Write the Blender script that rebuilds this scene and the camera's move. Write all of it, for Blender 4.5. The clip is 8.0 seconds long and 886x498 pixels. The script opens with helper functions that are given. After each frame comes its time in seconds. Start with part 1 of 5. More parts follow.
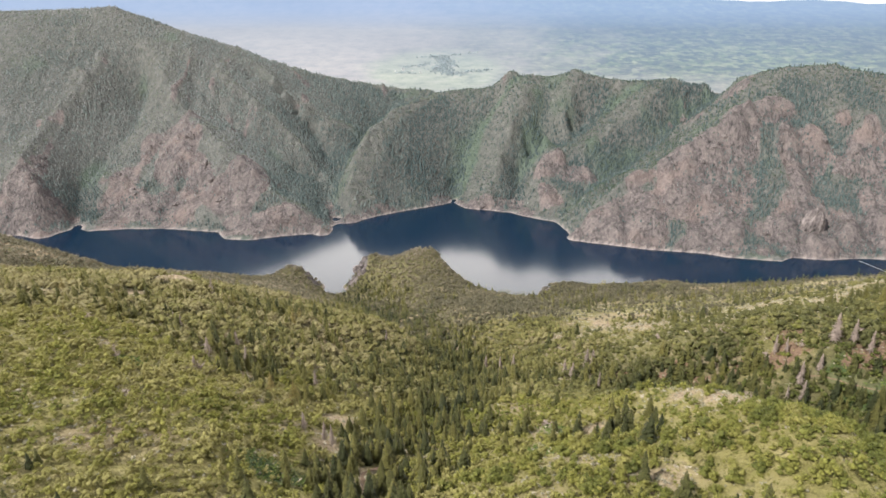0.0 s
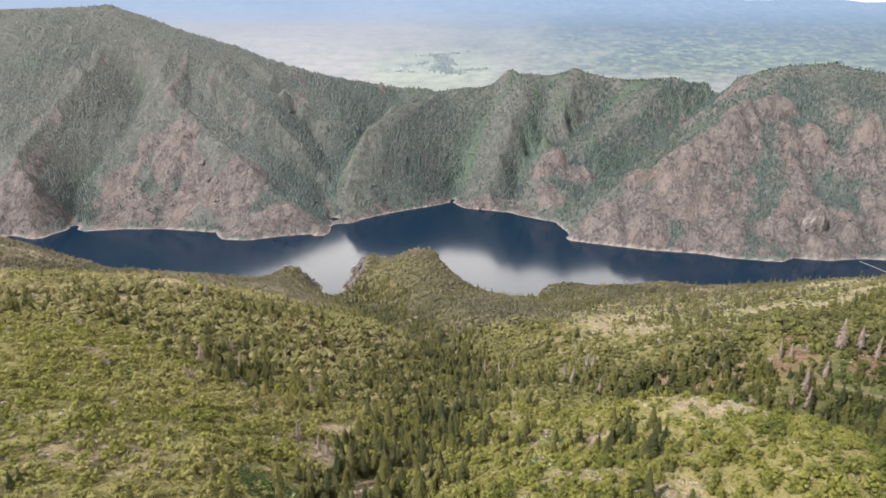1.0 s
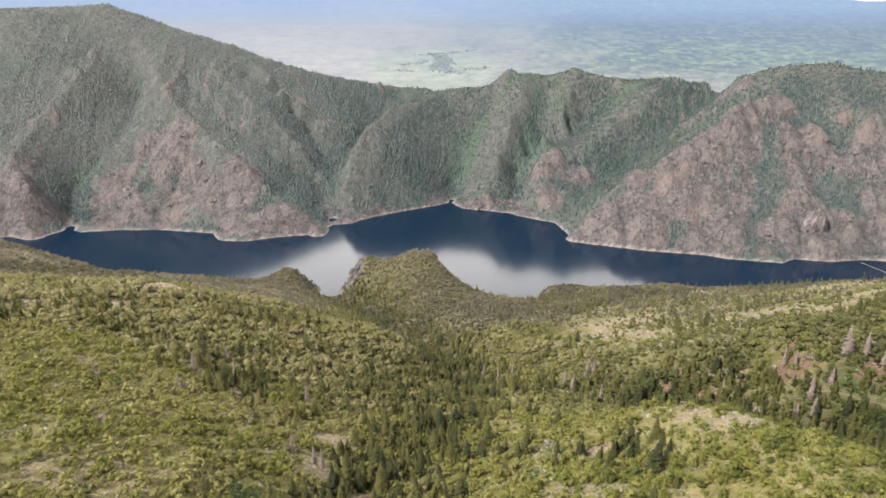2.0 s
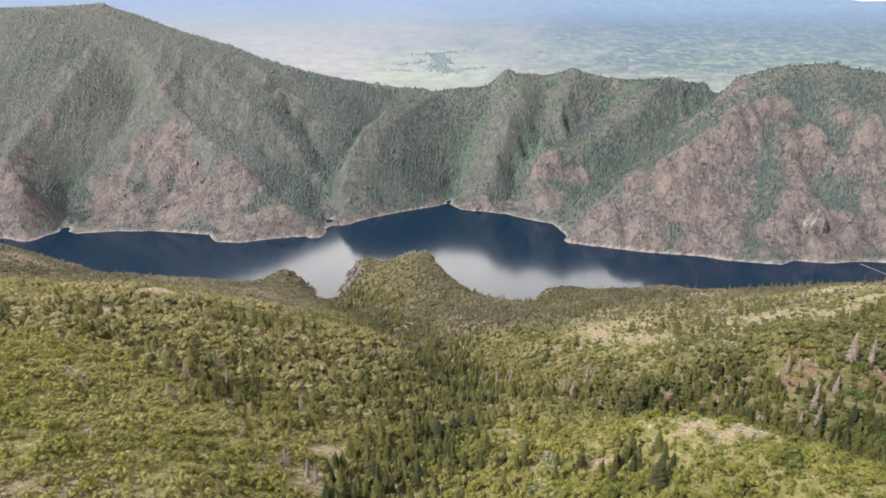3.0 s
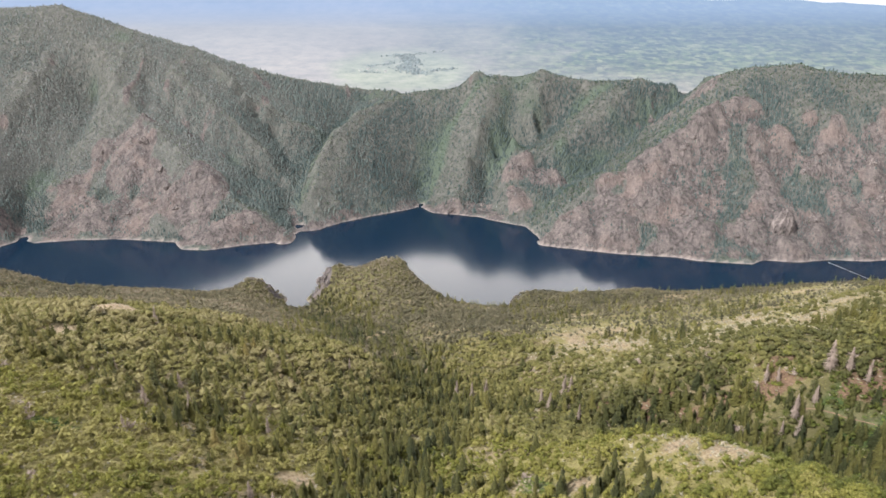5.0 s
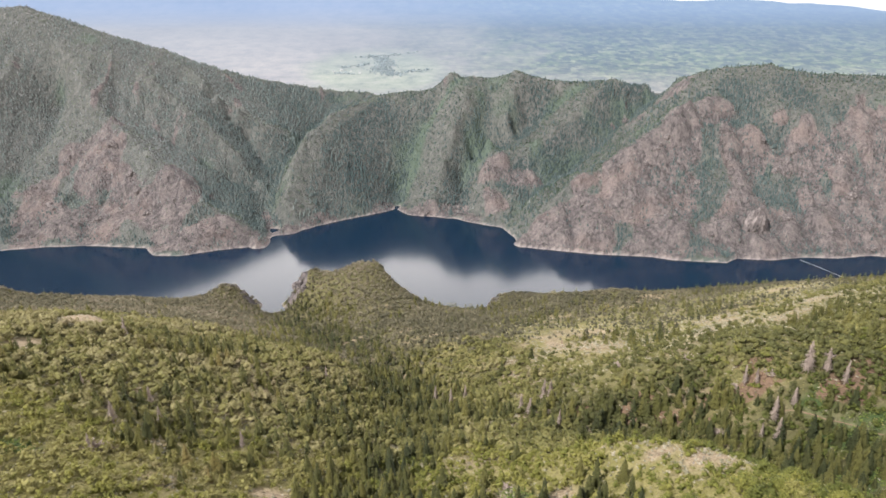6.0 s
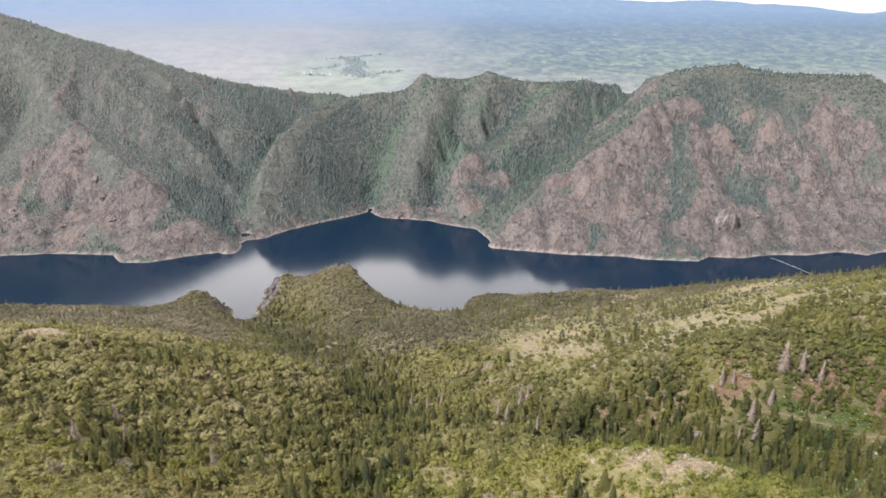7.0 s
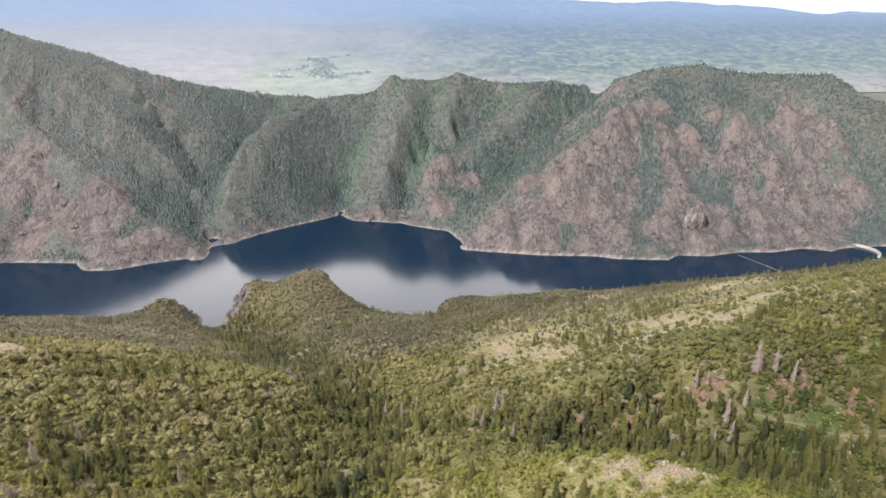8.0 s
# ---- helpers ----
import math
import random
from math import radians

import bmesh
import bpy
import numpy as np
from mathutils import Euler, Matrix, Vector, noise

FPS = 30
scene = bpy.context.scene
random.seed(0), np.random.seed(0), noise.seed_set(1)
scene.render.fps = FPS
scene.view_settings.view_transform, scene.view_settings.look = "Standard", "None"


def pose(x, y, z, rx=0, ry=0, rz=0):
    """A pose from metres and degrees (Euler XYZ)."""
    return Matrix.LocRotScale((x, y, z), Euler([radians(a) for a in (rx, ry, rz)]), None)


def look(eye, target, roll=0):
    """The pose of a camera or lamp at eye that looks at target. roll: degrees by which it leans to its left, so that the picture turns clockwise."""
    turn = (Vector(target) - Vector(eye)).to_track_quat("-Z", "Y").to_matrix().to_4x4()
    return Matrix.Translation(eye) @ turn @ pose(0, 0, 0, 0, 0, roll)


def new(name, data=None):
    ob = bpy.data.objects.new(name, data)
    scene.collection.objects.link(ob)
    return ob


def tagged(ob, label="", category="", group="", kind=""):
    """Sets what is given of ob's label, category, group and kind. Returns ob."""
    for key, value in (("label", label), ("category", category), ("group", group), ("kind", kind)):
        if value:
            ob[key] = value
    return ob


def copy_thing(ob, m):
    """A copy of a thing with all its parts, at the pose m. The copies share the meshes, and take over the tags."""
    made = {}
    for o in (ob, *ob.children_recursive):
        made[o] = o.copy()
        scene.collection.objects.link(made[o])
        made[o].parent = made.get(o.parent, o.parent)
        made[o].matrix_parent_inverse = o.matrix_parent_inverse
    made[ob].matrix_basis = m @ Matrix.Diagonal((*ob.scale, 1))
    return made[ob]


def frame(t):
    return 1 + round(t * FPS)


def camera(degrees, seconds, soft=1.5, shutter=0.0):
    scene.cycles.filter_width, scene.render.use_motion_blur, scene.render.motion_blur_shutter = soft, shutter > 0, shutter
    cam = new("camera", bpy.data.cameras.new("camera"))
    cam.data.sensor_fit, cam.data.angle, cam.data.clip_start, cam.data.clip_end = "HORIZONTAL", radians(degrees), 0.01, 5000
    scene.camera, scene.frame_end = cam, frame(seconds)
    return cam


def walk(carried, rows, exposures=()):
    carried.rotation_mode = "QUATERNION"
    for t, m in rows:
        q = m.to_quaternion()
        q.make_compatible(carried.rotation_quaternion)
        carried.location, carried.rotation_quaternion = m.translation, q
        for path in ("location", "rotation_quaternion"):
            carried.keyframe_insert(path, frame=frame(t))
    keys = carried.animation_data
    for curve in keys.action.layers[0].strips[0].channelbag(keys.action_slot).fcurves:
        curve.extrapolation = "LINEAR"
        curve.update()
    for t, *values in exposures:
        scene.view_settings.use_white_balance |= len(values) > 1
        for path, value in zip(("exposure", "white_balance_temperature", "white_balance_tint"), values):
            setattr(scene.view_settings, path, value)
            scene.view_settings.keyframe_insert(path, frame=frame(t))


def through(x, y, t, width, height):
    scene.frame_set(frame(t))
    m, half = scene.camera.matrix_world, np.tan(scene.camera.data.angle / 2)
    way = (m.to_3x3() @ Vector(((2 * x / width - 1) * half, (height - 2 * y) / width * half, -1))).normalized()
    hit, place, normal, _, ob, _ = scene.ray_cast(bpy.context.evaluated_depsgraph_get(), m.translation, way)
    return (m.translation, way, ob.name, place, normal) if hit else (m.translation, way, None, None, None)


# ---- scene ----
cam = camera(66.49, 8.0, soft=1.6)
PATH = [
    (0, (0.00, 0.00, 338.24), (0.00, 94.04, 304.22), -0.05),
    (0.5, (0.17, 3.41, 338.53), (0.23, 97.41, 304.40), -0.06),
    (1, (0.33, 6.83, 338.83), (0.48, 100.79, 304.60), -0.03),
    (1.5, (0.50, 10.24, 339.13), (0.75, 104.17, 304.82), -0.02),
    (3, (0.97, 20.35, 340.02), (1.58, 114.23, 305.58), 0.03),
    (3.5, (1.12, 23.53, 340.29), (2.16, 117.41, 305.84), 0.04),
    (4, (1.28, 26.66, 340.55), (2.91, 120.52, 306.09), 0.04),
    (4.5, (1.43, 29.73, 340.80), (4.47, 123.58, 306.40), 0.05),
    (6, (1.90, 38.41, 341.47), (10.00, 132.03, 307.25), 0.03),
    (6.5, (2.08, 41.26, 341.70), (12.02, 134.72, 307.54), 0.02),
    (7, (2.26, 44.09, 341.93), (14.18, 137.34, 307.82), -0.00),
    (7.5, (2.45, 46.92, 342.17), (16.43, 139.90, 308.12), 0.01),
    (8, (2.65, 49.75, 342.42), (18.71, 142.41, 308.41), -0.01),
]
walk(cam, [(t, look(eye, target, roll)) for t, eye, target, roll in PATH], [(0, 0.53, 6150, 9), (4, 0.53, 6110, 9.5), (8, 0.5, 6050, 11)])

# ---- sky, sun and exposure ----
world = bpy.data.worlds.new("sky")
scene.world = world
world.use_nodes = True
wn, wl = world.node_tree.nodes, world.node_tree.links
wn.clear()
sky = wn.new("ShaderNodeTexSky")
sky.sky_type, sky.sun_disc, sky.sun_elevation, sky.sun_rotation = "NISHITA", False, radians(46), radians(-129)
sky_scale = wn.new("ShaderNodeMixRGB")
sky_scale.blend_type, sky_scale.inputs[0].default_value, sky_scale.inputs[2].default_value = "MULTIPLY", 1.0, (0.11, 0.11, 0.11, 1)
coord = wn.new("ShaderNodeTexCoord")
cloud = wn.new("ShaderNodeTexNoise")
cloud.inputs["Scale"].default_value, cloud.inputs["Detail"].default_value = 3.2, 6
cloud_ramp = wn.new("ShaderNodeValToRGB")
cloud_ramp.color_ramp.elements[0].position, cloud_ramp.color_ramp.elements[1].position = 0.28, 0.62
cloud_ramp.color_ramp.elements[0].color, cloud_ramp.color_ramp.elements[1].color = (0.82, 0.82, 0.82, 1), (0.98, 0.98, 0.98, 1)
cover = wn.new("ShaderNodeMixRGB")
# thin bright cloud, brightest in the haze low over the horizon
aloft = wn.new("ShaderNodeSeparateXYZ")
haze = wn.new("ShaderNodeValToRGB")
for stop, (place, colour) in zip([haze.color_ramp.elements[0], haze.color_ramp.elements.new(0.1), haze.color_ramp.elements.new(0.3), haze.color_ramp.elements.new(0.55), haze.color_ramp.elements[-1]],
        ((0.0, (0.21, 0.228, 0.25)), (0.16, (0.9, 0.9, 0.9)), (0.36, (1.0, 1.0, 1.0)), (0.58, (0.16, 0.18, 0.215)), (1.0, (0.085, 0.1, 0.135)))):
    stop.position, stop.color = place, (*colour, 1)
cloud_light = wn.new("ShaderNodeMixRGB")
cloud_light.blend_type, cloud_light.inputs[0].default_value, cloud_light.inputs[2].default_value = "MULTIPLY", 1.0, (4.1, 3.72, 3.3, 1)
background = wn.new("ShaderNodeBackground")
background.inputs[1].default_value = 1.0
wout = wn.new("ShaderNodeOutputWorld")
wl.new(sky.outputs[0], sky_scale.inputs[1])
wl.new(coord.outputs["Generated"], cloud.inputs["Vector"])
wl.new(cloud.outputs["Fac"], cloud_ramp.inputs[0])
wl.new(cloud_ramp.outputs[0], cover.inputs[0])
wl.new(sky_scale.outputs[0], cover.inputs[1])
wl.new(coord.outputs["Generated"], aloft.inputs[0])
wl.new(aloft.outputs[2], haze.inputs[0])
# the cloud is brightest over the valley, and thins out towards the south
northing = wn.new("ShaderNodeMapRange")
northing.inputs["From Min"].default_value, northing.inputs["From Max"].default_value = -1.0, 0.8
northing.inputs["To Min"].default_value, northing.inputs["To Max"].default_value = 0.5, 1.0
wl.new(aloft.outputs[1], northing.inputs["Value"])
thinned = wn.new("ShaderNodeMixRGB")
thinned.blend_type, thinned.inputs[0].default_value = "MULTIPLY", 1.0
wl.new(haze.outputs[0], thinned.inputs[1])
wl.new(northing.outputs[0], thinned.inputs[2])
wl.new(thinned.outputs[0], cloud_light.inputs[1])
wl.new(cloud_light.outputs[0], cover.inputs[2])
wl.new(cover.outputs[0], background.inputs[0])
wl.new(background.outputs[0], wout.inputs[0])

sun = new("sun", bpy.data.lights.new("sun", "SUN"))
sun.data.energy, sun.data.angle, sun.data.color = 5.0, radians(3), (1.0, 0.945, 0.85)
sun.matrix_world = look((-545, -435, 715), (0, 0, 0))


# ---- materials ----
def shader(name, rough=0.85):
    m = bpy.data.materials.new(name)
    m.use_nodes = True
    bsdf = m.node_tree.nodes["Principled BSDF"]
    bsdf.inputs["Roughness"].default_value = rough
    bsdf.inputs["Specular IOR Level"].default_value = 0.25
    return m, m.node_tree.nodes, m.node_tree.links, bsdf


def noise_node(n, l, vec, scale, detail=5, rough=0.6):
    t = n.new("ShaderNodeTexNoise")
    t.inputs["Scale"].default_value, t.inputs["Detail"].default_value, t.inputs["Roughness"].default_value = scale, detail, rough
    l.new(vec, t.inputs["Vector"])
    return t.outputs["Fac"]


def ramp_node(n, l, fac, stops):
    r = n.new("ShaderNodeValToRGB")
    while len(r.color_ramp.elements) < len(stops):
        r.color_ramp.elements.new(0.5)
    for e, (p, c) in zip(r.color_ramp.elements, stops):
        e.position, e.color = p, (*c, 1)
    l.new(fac, r.inputs[0])
    return r.outputs[0]


def mix_node(n, l, fac, a, b, mode="MIX"):
    m = n.new("ShaderNodeMixRGB")
    m.blend_type = mode
    for slot, v in ((0, fac), (1, a), (2, b)):
        if isinstance(v, (int, float)):
            m.inputs[slot].default_value = v
        elif isinstance(v, tuple):
            m.inputs[slot].default_value = (*v, 1)
        else:
            l.new(v, m.inputs[slot])
    return m.outputs[0]


def math_node(n, l, op, a, b):
    m = n.new("ShaderNodeMath")
    m.operation = op
    m.use_clamp = True
    for slot, v in ((0, a), (1, b)):
        if isinstance(v, (int, float)):
            m.inputs[slot].default_value = v
        else:
            l.new(v, m.inputs[slot])
    return m.outputs[0]


def attr_node(n, name):
    a = n.new("ShaderNodeAttribute")
    a.attribute_name = name
    return a.outputs["Fac"]


def bump_node(n, l, height, bsdf, strength, distance):
    b = n.new("ShaderNodeBump")
    b.inputs["Strength"].default_value, b.inputs["Distance"].default_value = strength, distance
    l.new(height, b.inputs["Height"])
    l.new(b.outputs[0], bsdf.inputs["Normal"])


def ground_material():
    m, n, l, bsdf = shader("hillside_ground", 0.95)
    pos = n.new("ShaderNodeNewGeometry").outputs["Position"]
    fine, mid, broad = noise_node(n, l, pos, 0.9, 6, 0.7), noise_node(n, l, pos, 0.11, 6, 0.65), noise_node(n, l, pos, 0.02, 4)
    herb = ramp_node(n, l, mid, [(0.3, (0.08, 0.077, 0.03)), (0.5, (0.125, 0.113, 0.05)), (0.72, (0.19, 0.16, 0.085))])
    meadow = ramp_node(n, l, mid, [(0.3, (0.17, 0.155, 0.048)), (0.5, (0.25, 0.22, 0.082)), (0.72, (0.34, 0.285, 0.145))])
    herb = mix_node(n, l, attr_node(n, "open"), herb, meadow)
    soil = ramp_node(n, l, fine, [(0.3, (0.19, 0.13, 0.08)), (0.55, (0.36, 0.28, 0.185)), (0.75, (0.5, 0.41, 0.29))])
    red = ramp_node(n, l, fine, [(0.3, (0.12, 0.075, 0.048)), (0.7, (0.25, 0.165, 0.11))])
    streak = n.new("ShaderNodeMapping")
    streak.inputs["Scale"].default_value = (1, 1, 0.25)
    l.new(pos, streak.inputs[0])
    crag = noise_node(n, l, streak.outputs[0], 0.16, 8, 0.72)
    pits = noise_node(n, l, streak.outputs[0], 0.3, 9, 0.8)
    grain = math_node(n, l, "ADD", math_node(n, l, "MULTIPLY", crag, 0.45), math_node(n, l, "MULTIPLY", pits, 0.55))
    rock = ramp_node(n, l, grain, [(0.37, (0.045, 0.041, 0.041)), (0.45, (0.1, 0.087, 0.086)), (0.51, (0.135, 0.116, 0.113)), (0.57, (0.165, 0.14, 0.136)), (0.66, (0.24, 0.207, 0.197))])
    # joints between the blocks of granite, bent by the grain
    bent = n.new("ShaderNodeVectorMath")
    bent.operation = "MULTIPLY_ADD"
    warp = n.new("ShaderNodeTexNoise")
    warp.inputs["Scale"].default_value, warp.inputs["Detail"].default_value = 0.12, 4
    l.new(streak.outputs[0], warp.inputs["Vector"])
    l.new(warp.outputs["Color"], bent.inputs[0])
    bent.inputs[1].default_value = (40, 40, 22)
    l.new(streak.outputs[0], bent.inputs[2])
    joints = n.new("ShaderNodeTexVoronoi")
    joints.feature = "DISTANCE_TO_EDGE"
    joints.inputs["Scale"].default_value = 0.034
    l.new(bent.outputs[0], joints.inputs["Vector"])
    cleft = ramp_node(n, l, joints.outputs["Distance"], [(0.0, (0, 0, 0)), (0.09, (0.7, 0.7, 0.7)), (0.3, (1, 1, 1))])
    rock = mix_node(n, l, 1.0, rock, ramp_node(n, l, cleft, [(0.0, (0.62, 0.62, 0.64)), (0.6, (0.95, 0.95, 0.95)), (1.0, (1.07, 1.05, 1.03))]), "MULTIPLY")

    def crisp(mask):
        """A mask with a broken edge."""
        dapple = n.new("ShaderNodeMath")
        dapple.operation = "MULTIPLY_ADD"
        l.new(pits, dapple.inputs[0])
        dapple.inputs[1].default_value, dapple.inputs[2].default_value = 1.1, -0.55
        both = n.new("ShaderNodeMath")
        l.new(attr_node(n, mask), both.inputs[0])
        l.new(dapple.outputs[0], both.inputs[1])
        return ramp_node(n, l, both.outputs[0], [(0.36, (0, 0, 0)), (0.6, (1, 1, 1))])
    pink = mix_node(n, l, ramp_node(n, l, broad, [(0.5, (0, 0, 0)), (0.66, (0.4, 0.4, 0.4))]), rock, (0.2, 0.148, 0.133))
    colour = mix_node(n, l, attr_node(n, "lush"), herb, (0.06, 0.088, 0.028))
    edge = math_node(n, l, "ADD", math_node(n, l, "MULTIPLY", fine, 0.5), -0.25)
    bare = math_node(n, l, "ADD", attr_node(n, "bare"), math_node(n, l, "MULTIPLY", edge, attr_node(n, "bare")))
    colour = mix_node(n, l, bare, colour, soil)
    colour = mix_node(n, l, crisp("red"), colour, red)
    # ground over the lake, its colour greyed and cooled to paint in haze
    hazed_scree = ramp_node(n, l, mid, [(0.3, (0.076, 0.084, 0.077)), (0.5, (0.108, 0.109, 0.101)), (0.72, (0.155, 0.147, 0.137))])
    colour = mix_node(n, l, attr_node(n, "beyond"), colour, hazed_scree)
    grassy = mix_node(n, l, attr_node(n, "grassy"), colour, (0.09, 0.115, 0.09))
    colour = mix_node(n, l, crisp("rock"), grassy, pink)
    colour = mix_node(n, l, attr_node(n, "shore"), colour, (0.31, 0.262, 0.235))
    l.new(colour, bsdf.inputs["Base Color"])
    both = math_node(n, l, "ADD", math_node(n, l, "MULTIPLY", crag, 0.75), math_node(n, l, "MULTIPLY", fine, 0.1))
    both = math_node(n, l, "ADD", both, math_node(n, l, "MULTIPLY", cleft, 0.35))
    bump_node(n, l, both, bsdf, 1.0, 4.5)
    return m


def leaf_material(name, stops, through=0.25, single=0.0, grain=2.2):
    m, n, l, bsdf = shader(name, 0.7)
    pos = n.new("ShaderNodeNewGeometry")
    tint = attr_node(n, "tint")
    info = math_node(n, l, "MULTIPLY", n.new("ShaderNodeObjectInfo").outputs["Random"], single)
    leaf = n.new("ShaderNodeMapRange")
    l.new(pos.outputs["Random Per Island"], leaf.inputs["Value"])
    leaf.inputs["To Min"].default_value, leaf.inputs["To Max"].default_value = 0.84, 1.16
    total = n.new("ShaderNodeMath")
    total.operation = "ADD"
    l.new(tint, total.inputs[0])
    l.new(info, total.inputs[1])
    colour = ramp_node(n, l, total.outputs[0], stops)
    speckle = noise_node(n, l, pos.outputs["Position"], grain, 4, 0.7)
    colour = mix_node(n, l, 1.0, colour, ramp_node(n, l, speckle, [(0.34, (0.6, 0.6, 0.6)), (0.5, (1, 1, 1)), (0.66, (1.35, 1.35, 1.35))]), "MULTIPLY")
    bump_node(n, l, speckle, bsdf, 0.8, 0.6 / grain)
    scaled = n.new("ShaderNodeVectorMath")
    scaled.operation = "SCALE"
    l.new(colour, scaled.inputs[0])
    l.new(leaf.outputs[0], scaled.inputs["Scale"])
    l.new(scaled.outputs[0], bsdf.inputs["Base Color"])
    glow = n.new("ShaderNodeBsdfTranslucent")
    l.new(scaled.outputs[0], glow.inputs[0])
    mix = n.new("ShaderNodeMixShader")
    mix.inputs[0].default_value = through
    l.new(bsdf.outputs[0], mix.inputs[1])
    l.new(glow.outputs[0], mix.inputs[2])
    l.new(mix.outputs[0], n["Material Output"].inputs[0])
    return m


def plain_material(name, stops, scale, rough=0.85, bump=0.0, distance=0.1):
    m, n, l, bsdf = shader(name, rough)
    vec = n.new("ShaderNodeTexCoord").outputs["Object"]
    f = noise_node(n, l, vec, scale, 6, 0.65)
    l.new(ramp_node(n, l, f, stops), bsdf.inputs["Base Color"])
    if bump:
        bump_node(n, l, f, bsdf, bump, distance)
    return m


def water_material():
    m, n, l, bsdf = shader("lake_water", 0.5)
    pos = n.new("ShaderNodeNewGeometry").outputs["Position"]
    bsdf.inputs["Base Color"].default_value = (0.002, 0.013, 0.032, 1)
    bsdf.inputs["Specular IOR Level"].default_value = 0.0
    gloss = n.new("ShaderNodeBsdfGlossy")
    gloss.inputs["Roughness"].default_value = 0.12
    fresnel = n.new("ShaderNodeFresnel")
    fresnel.inputs[0].default_value = 1.42
    mix = n.new("ShaderNodeMixShader")
    l.new(fresnel.outputs[0], mix.inputs[0])
    l.new(bsdf.outputs[0], mix.inputs[1])
    l.new(gloss.outputs[0], mix.inputs[2])
    l.new(mix.outputs[0], n["Material Output"].inputs[0])
    b = n.new("ShaderNodeBump")
    b.inputs["Strength"].default_value, b.inputs["Distance"].default_value = 0.05, 0.2
    l.new(noise_node(n, l, pos, 0.4, 4), b.inputs["Height"])
    for s in (gloss, fresnel):
        l.new(b.outputs[0], s.inputs["Normal"])
    return m


def valley_material():
    """Far farmland under miles of air: its haze is painted on as a glow, stronger with distance."""
    m, n, l, bsdf = shader("distant_valley", 1.0)
    pos = n.new("ShaderNodeNewGeometry").outputs["Position"]
    sep = n.new("ShaderNodeSeparateXYZ")
    l.new(pos, sep.inputs[0])
    flat = n.new("ShaderNodeMapping")
    flat.inputs["Scale"].default_value = (0.95, 1.0, 0.0)
    l.new(pos, flat.inputs[0])
    patch = noise_node(n, l, flat.outputs[0], 0.015, 9, 0.76)
    broad = noise_node(n, l, flat.outputs[0], 0.0016, 3)
    field = n.new("ShaderNodeTexVoronoi")
    field.inputs["Scale"].default_value = 0.034
    l.new(flat.outputs[0], field.inputs["Vector"])
    sage = ramp_node(n, l, patch, [(0.41, (0.02, 0.04, 0.04)), (0.48, (0.11, 0.125, 0.105)), (0.53, (0.22, 0.23, 0.16)), (0.59, (0.5, 0.49, 0.33))])
    grid = ramp_node(n, l, field.outputs["Color"], [(0.2, (0.03, 0.055, 0.06)), (0.45, (0.13, 0.15, 0.12)), (0.65, (0.27, 0.36, 0.15)), (0.85, (0.52, 0.52, 0.34))])
    fields = mix_node(n, l, 1.0, mix_node(n, l, 0.5, sage, grid), (0.66, 0.7, 0.6), "MULTIPLY")
    tan = ramp_node(n, l, patch, [(0.36, (0.22, 0.21, 0.21)), (0.5, (0.35, 0.31, 0.295)), (0.62, (0.44, 0.38, 0.355))])
    meadow = ramp_node(n, l, patch, [(0.38, (0.13, 0.155, 0.125)), (0.45, (0.26, 0.285, 0.2)), (0.55, (0.33, 0.345, 0.25)), (0.64, (0.42, 0.39, 0.33))])
    # open range to the west, a green meadow round the farms, small fields to the east
    east = n.new("ShaderNodeMapRange")
    drift = n.new("ShaderNodeMath")
    drift.operation = "MULTIPLY_ADD"
    l.new(noise_node(n, l, flat.outputs[0], 0.004, 5, 0.7), drift.inputs[0])
    drift.inputs[1].default_value = 1500
    l.new(sep.outputs[0], drift.inputs[2])
    shifted = n.new("ShaderNodeMath")
    l.new(drift.outputs[0], shifted.inputs[0])
    shifted.inputs[1].default_value = -750
    l.new(shifted.outputs[0], east.inputs["Value"])
    east.inputs["From Min"].default_value, east.inputs["From Max"].default_value = -250, 900
    place = n.new("ShaderNodeMapping")
    place.inputs["Location"].default_value, place.inputs["Scale"].default_value = (0.1, -6.65, 0), (0.0027, 0.0022, 0)
    l.new(pos, place.inputs[0])
    ball = n.new("ShaderNodeTexGradient")
    ball.gradient_type = "SPHERICAL"
    l.new(place.outputs[0], ball.inputs[0])
    near_farms = ramp_node(n, l, math_node(n, l, "ADD", ball.outputs["Fac"], math_node(n, l, "MULTIPLY", noise_node(n, l, flat.outputs[0], 0.005, 6, 0.7), 0.7)), [(0.44, (0, 0, 0)), (0.7, (0.9, 0.9, 0.9))])
    foot = n.new("ShaderNodeMapRange")
    l.new(sep.outputs[1], foot.inputs["Value"])
    foot.inputs["From Min"].default_value, foot.inputs["From Max"].default_value = 3050, 2650
    hills = ramp_node(n, l, patch, [(0.4, (0.12, 0.125, 0.11)), (0.5, (0.24, 0.22, 0.19)), (0.6, (0.36, 0.31, 0.26))])
    fields = mix_node(n, l, foot.outputs[0], fields, hills)
    colour = mix_node(n, l, east.outputs[0], tan, fields)
    colour = mix_node(n, l, near_farms, colour, meadow)
    colour = mix_node(n, l, 1.0, colour, ramp_node(n, l, broad, [(0.35, (0.78, 0.78, 0.8)), (0.5, (0.98, 0.98, 0.98)), (0.65, (1.12, 1.1, 1.06))]), "MULTIPLY")
    l.new(colour, bsdf.inputs["Base Color"])
    # painted haze: bluish emission mixed over the land, more towards the far hills
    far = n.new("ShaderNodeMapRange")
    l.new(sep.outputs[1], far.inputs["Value"])
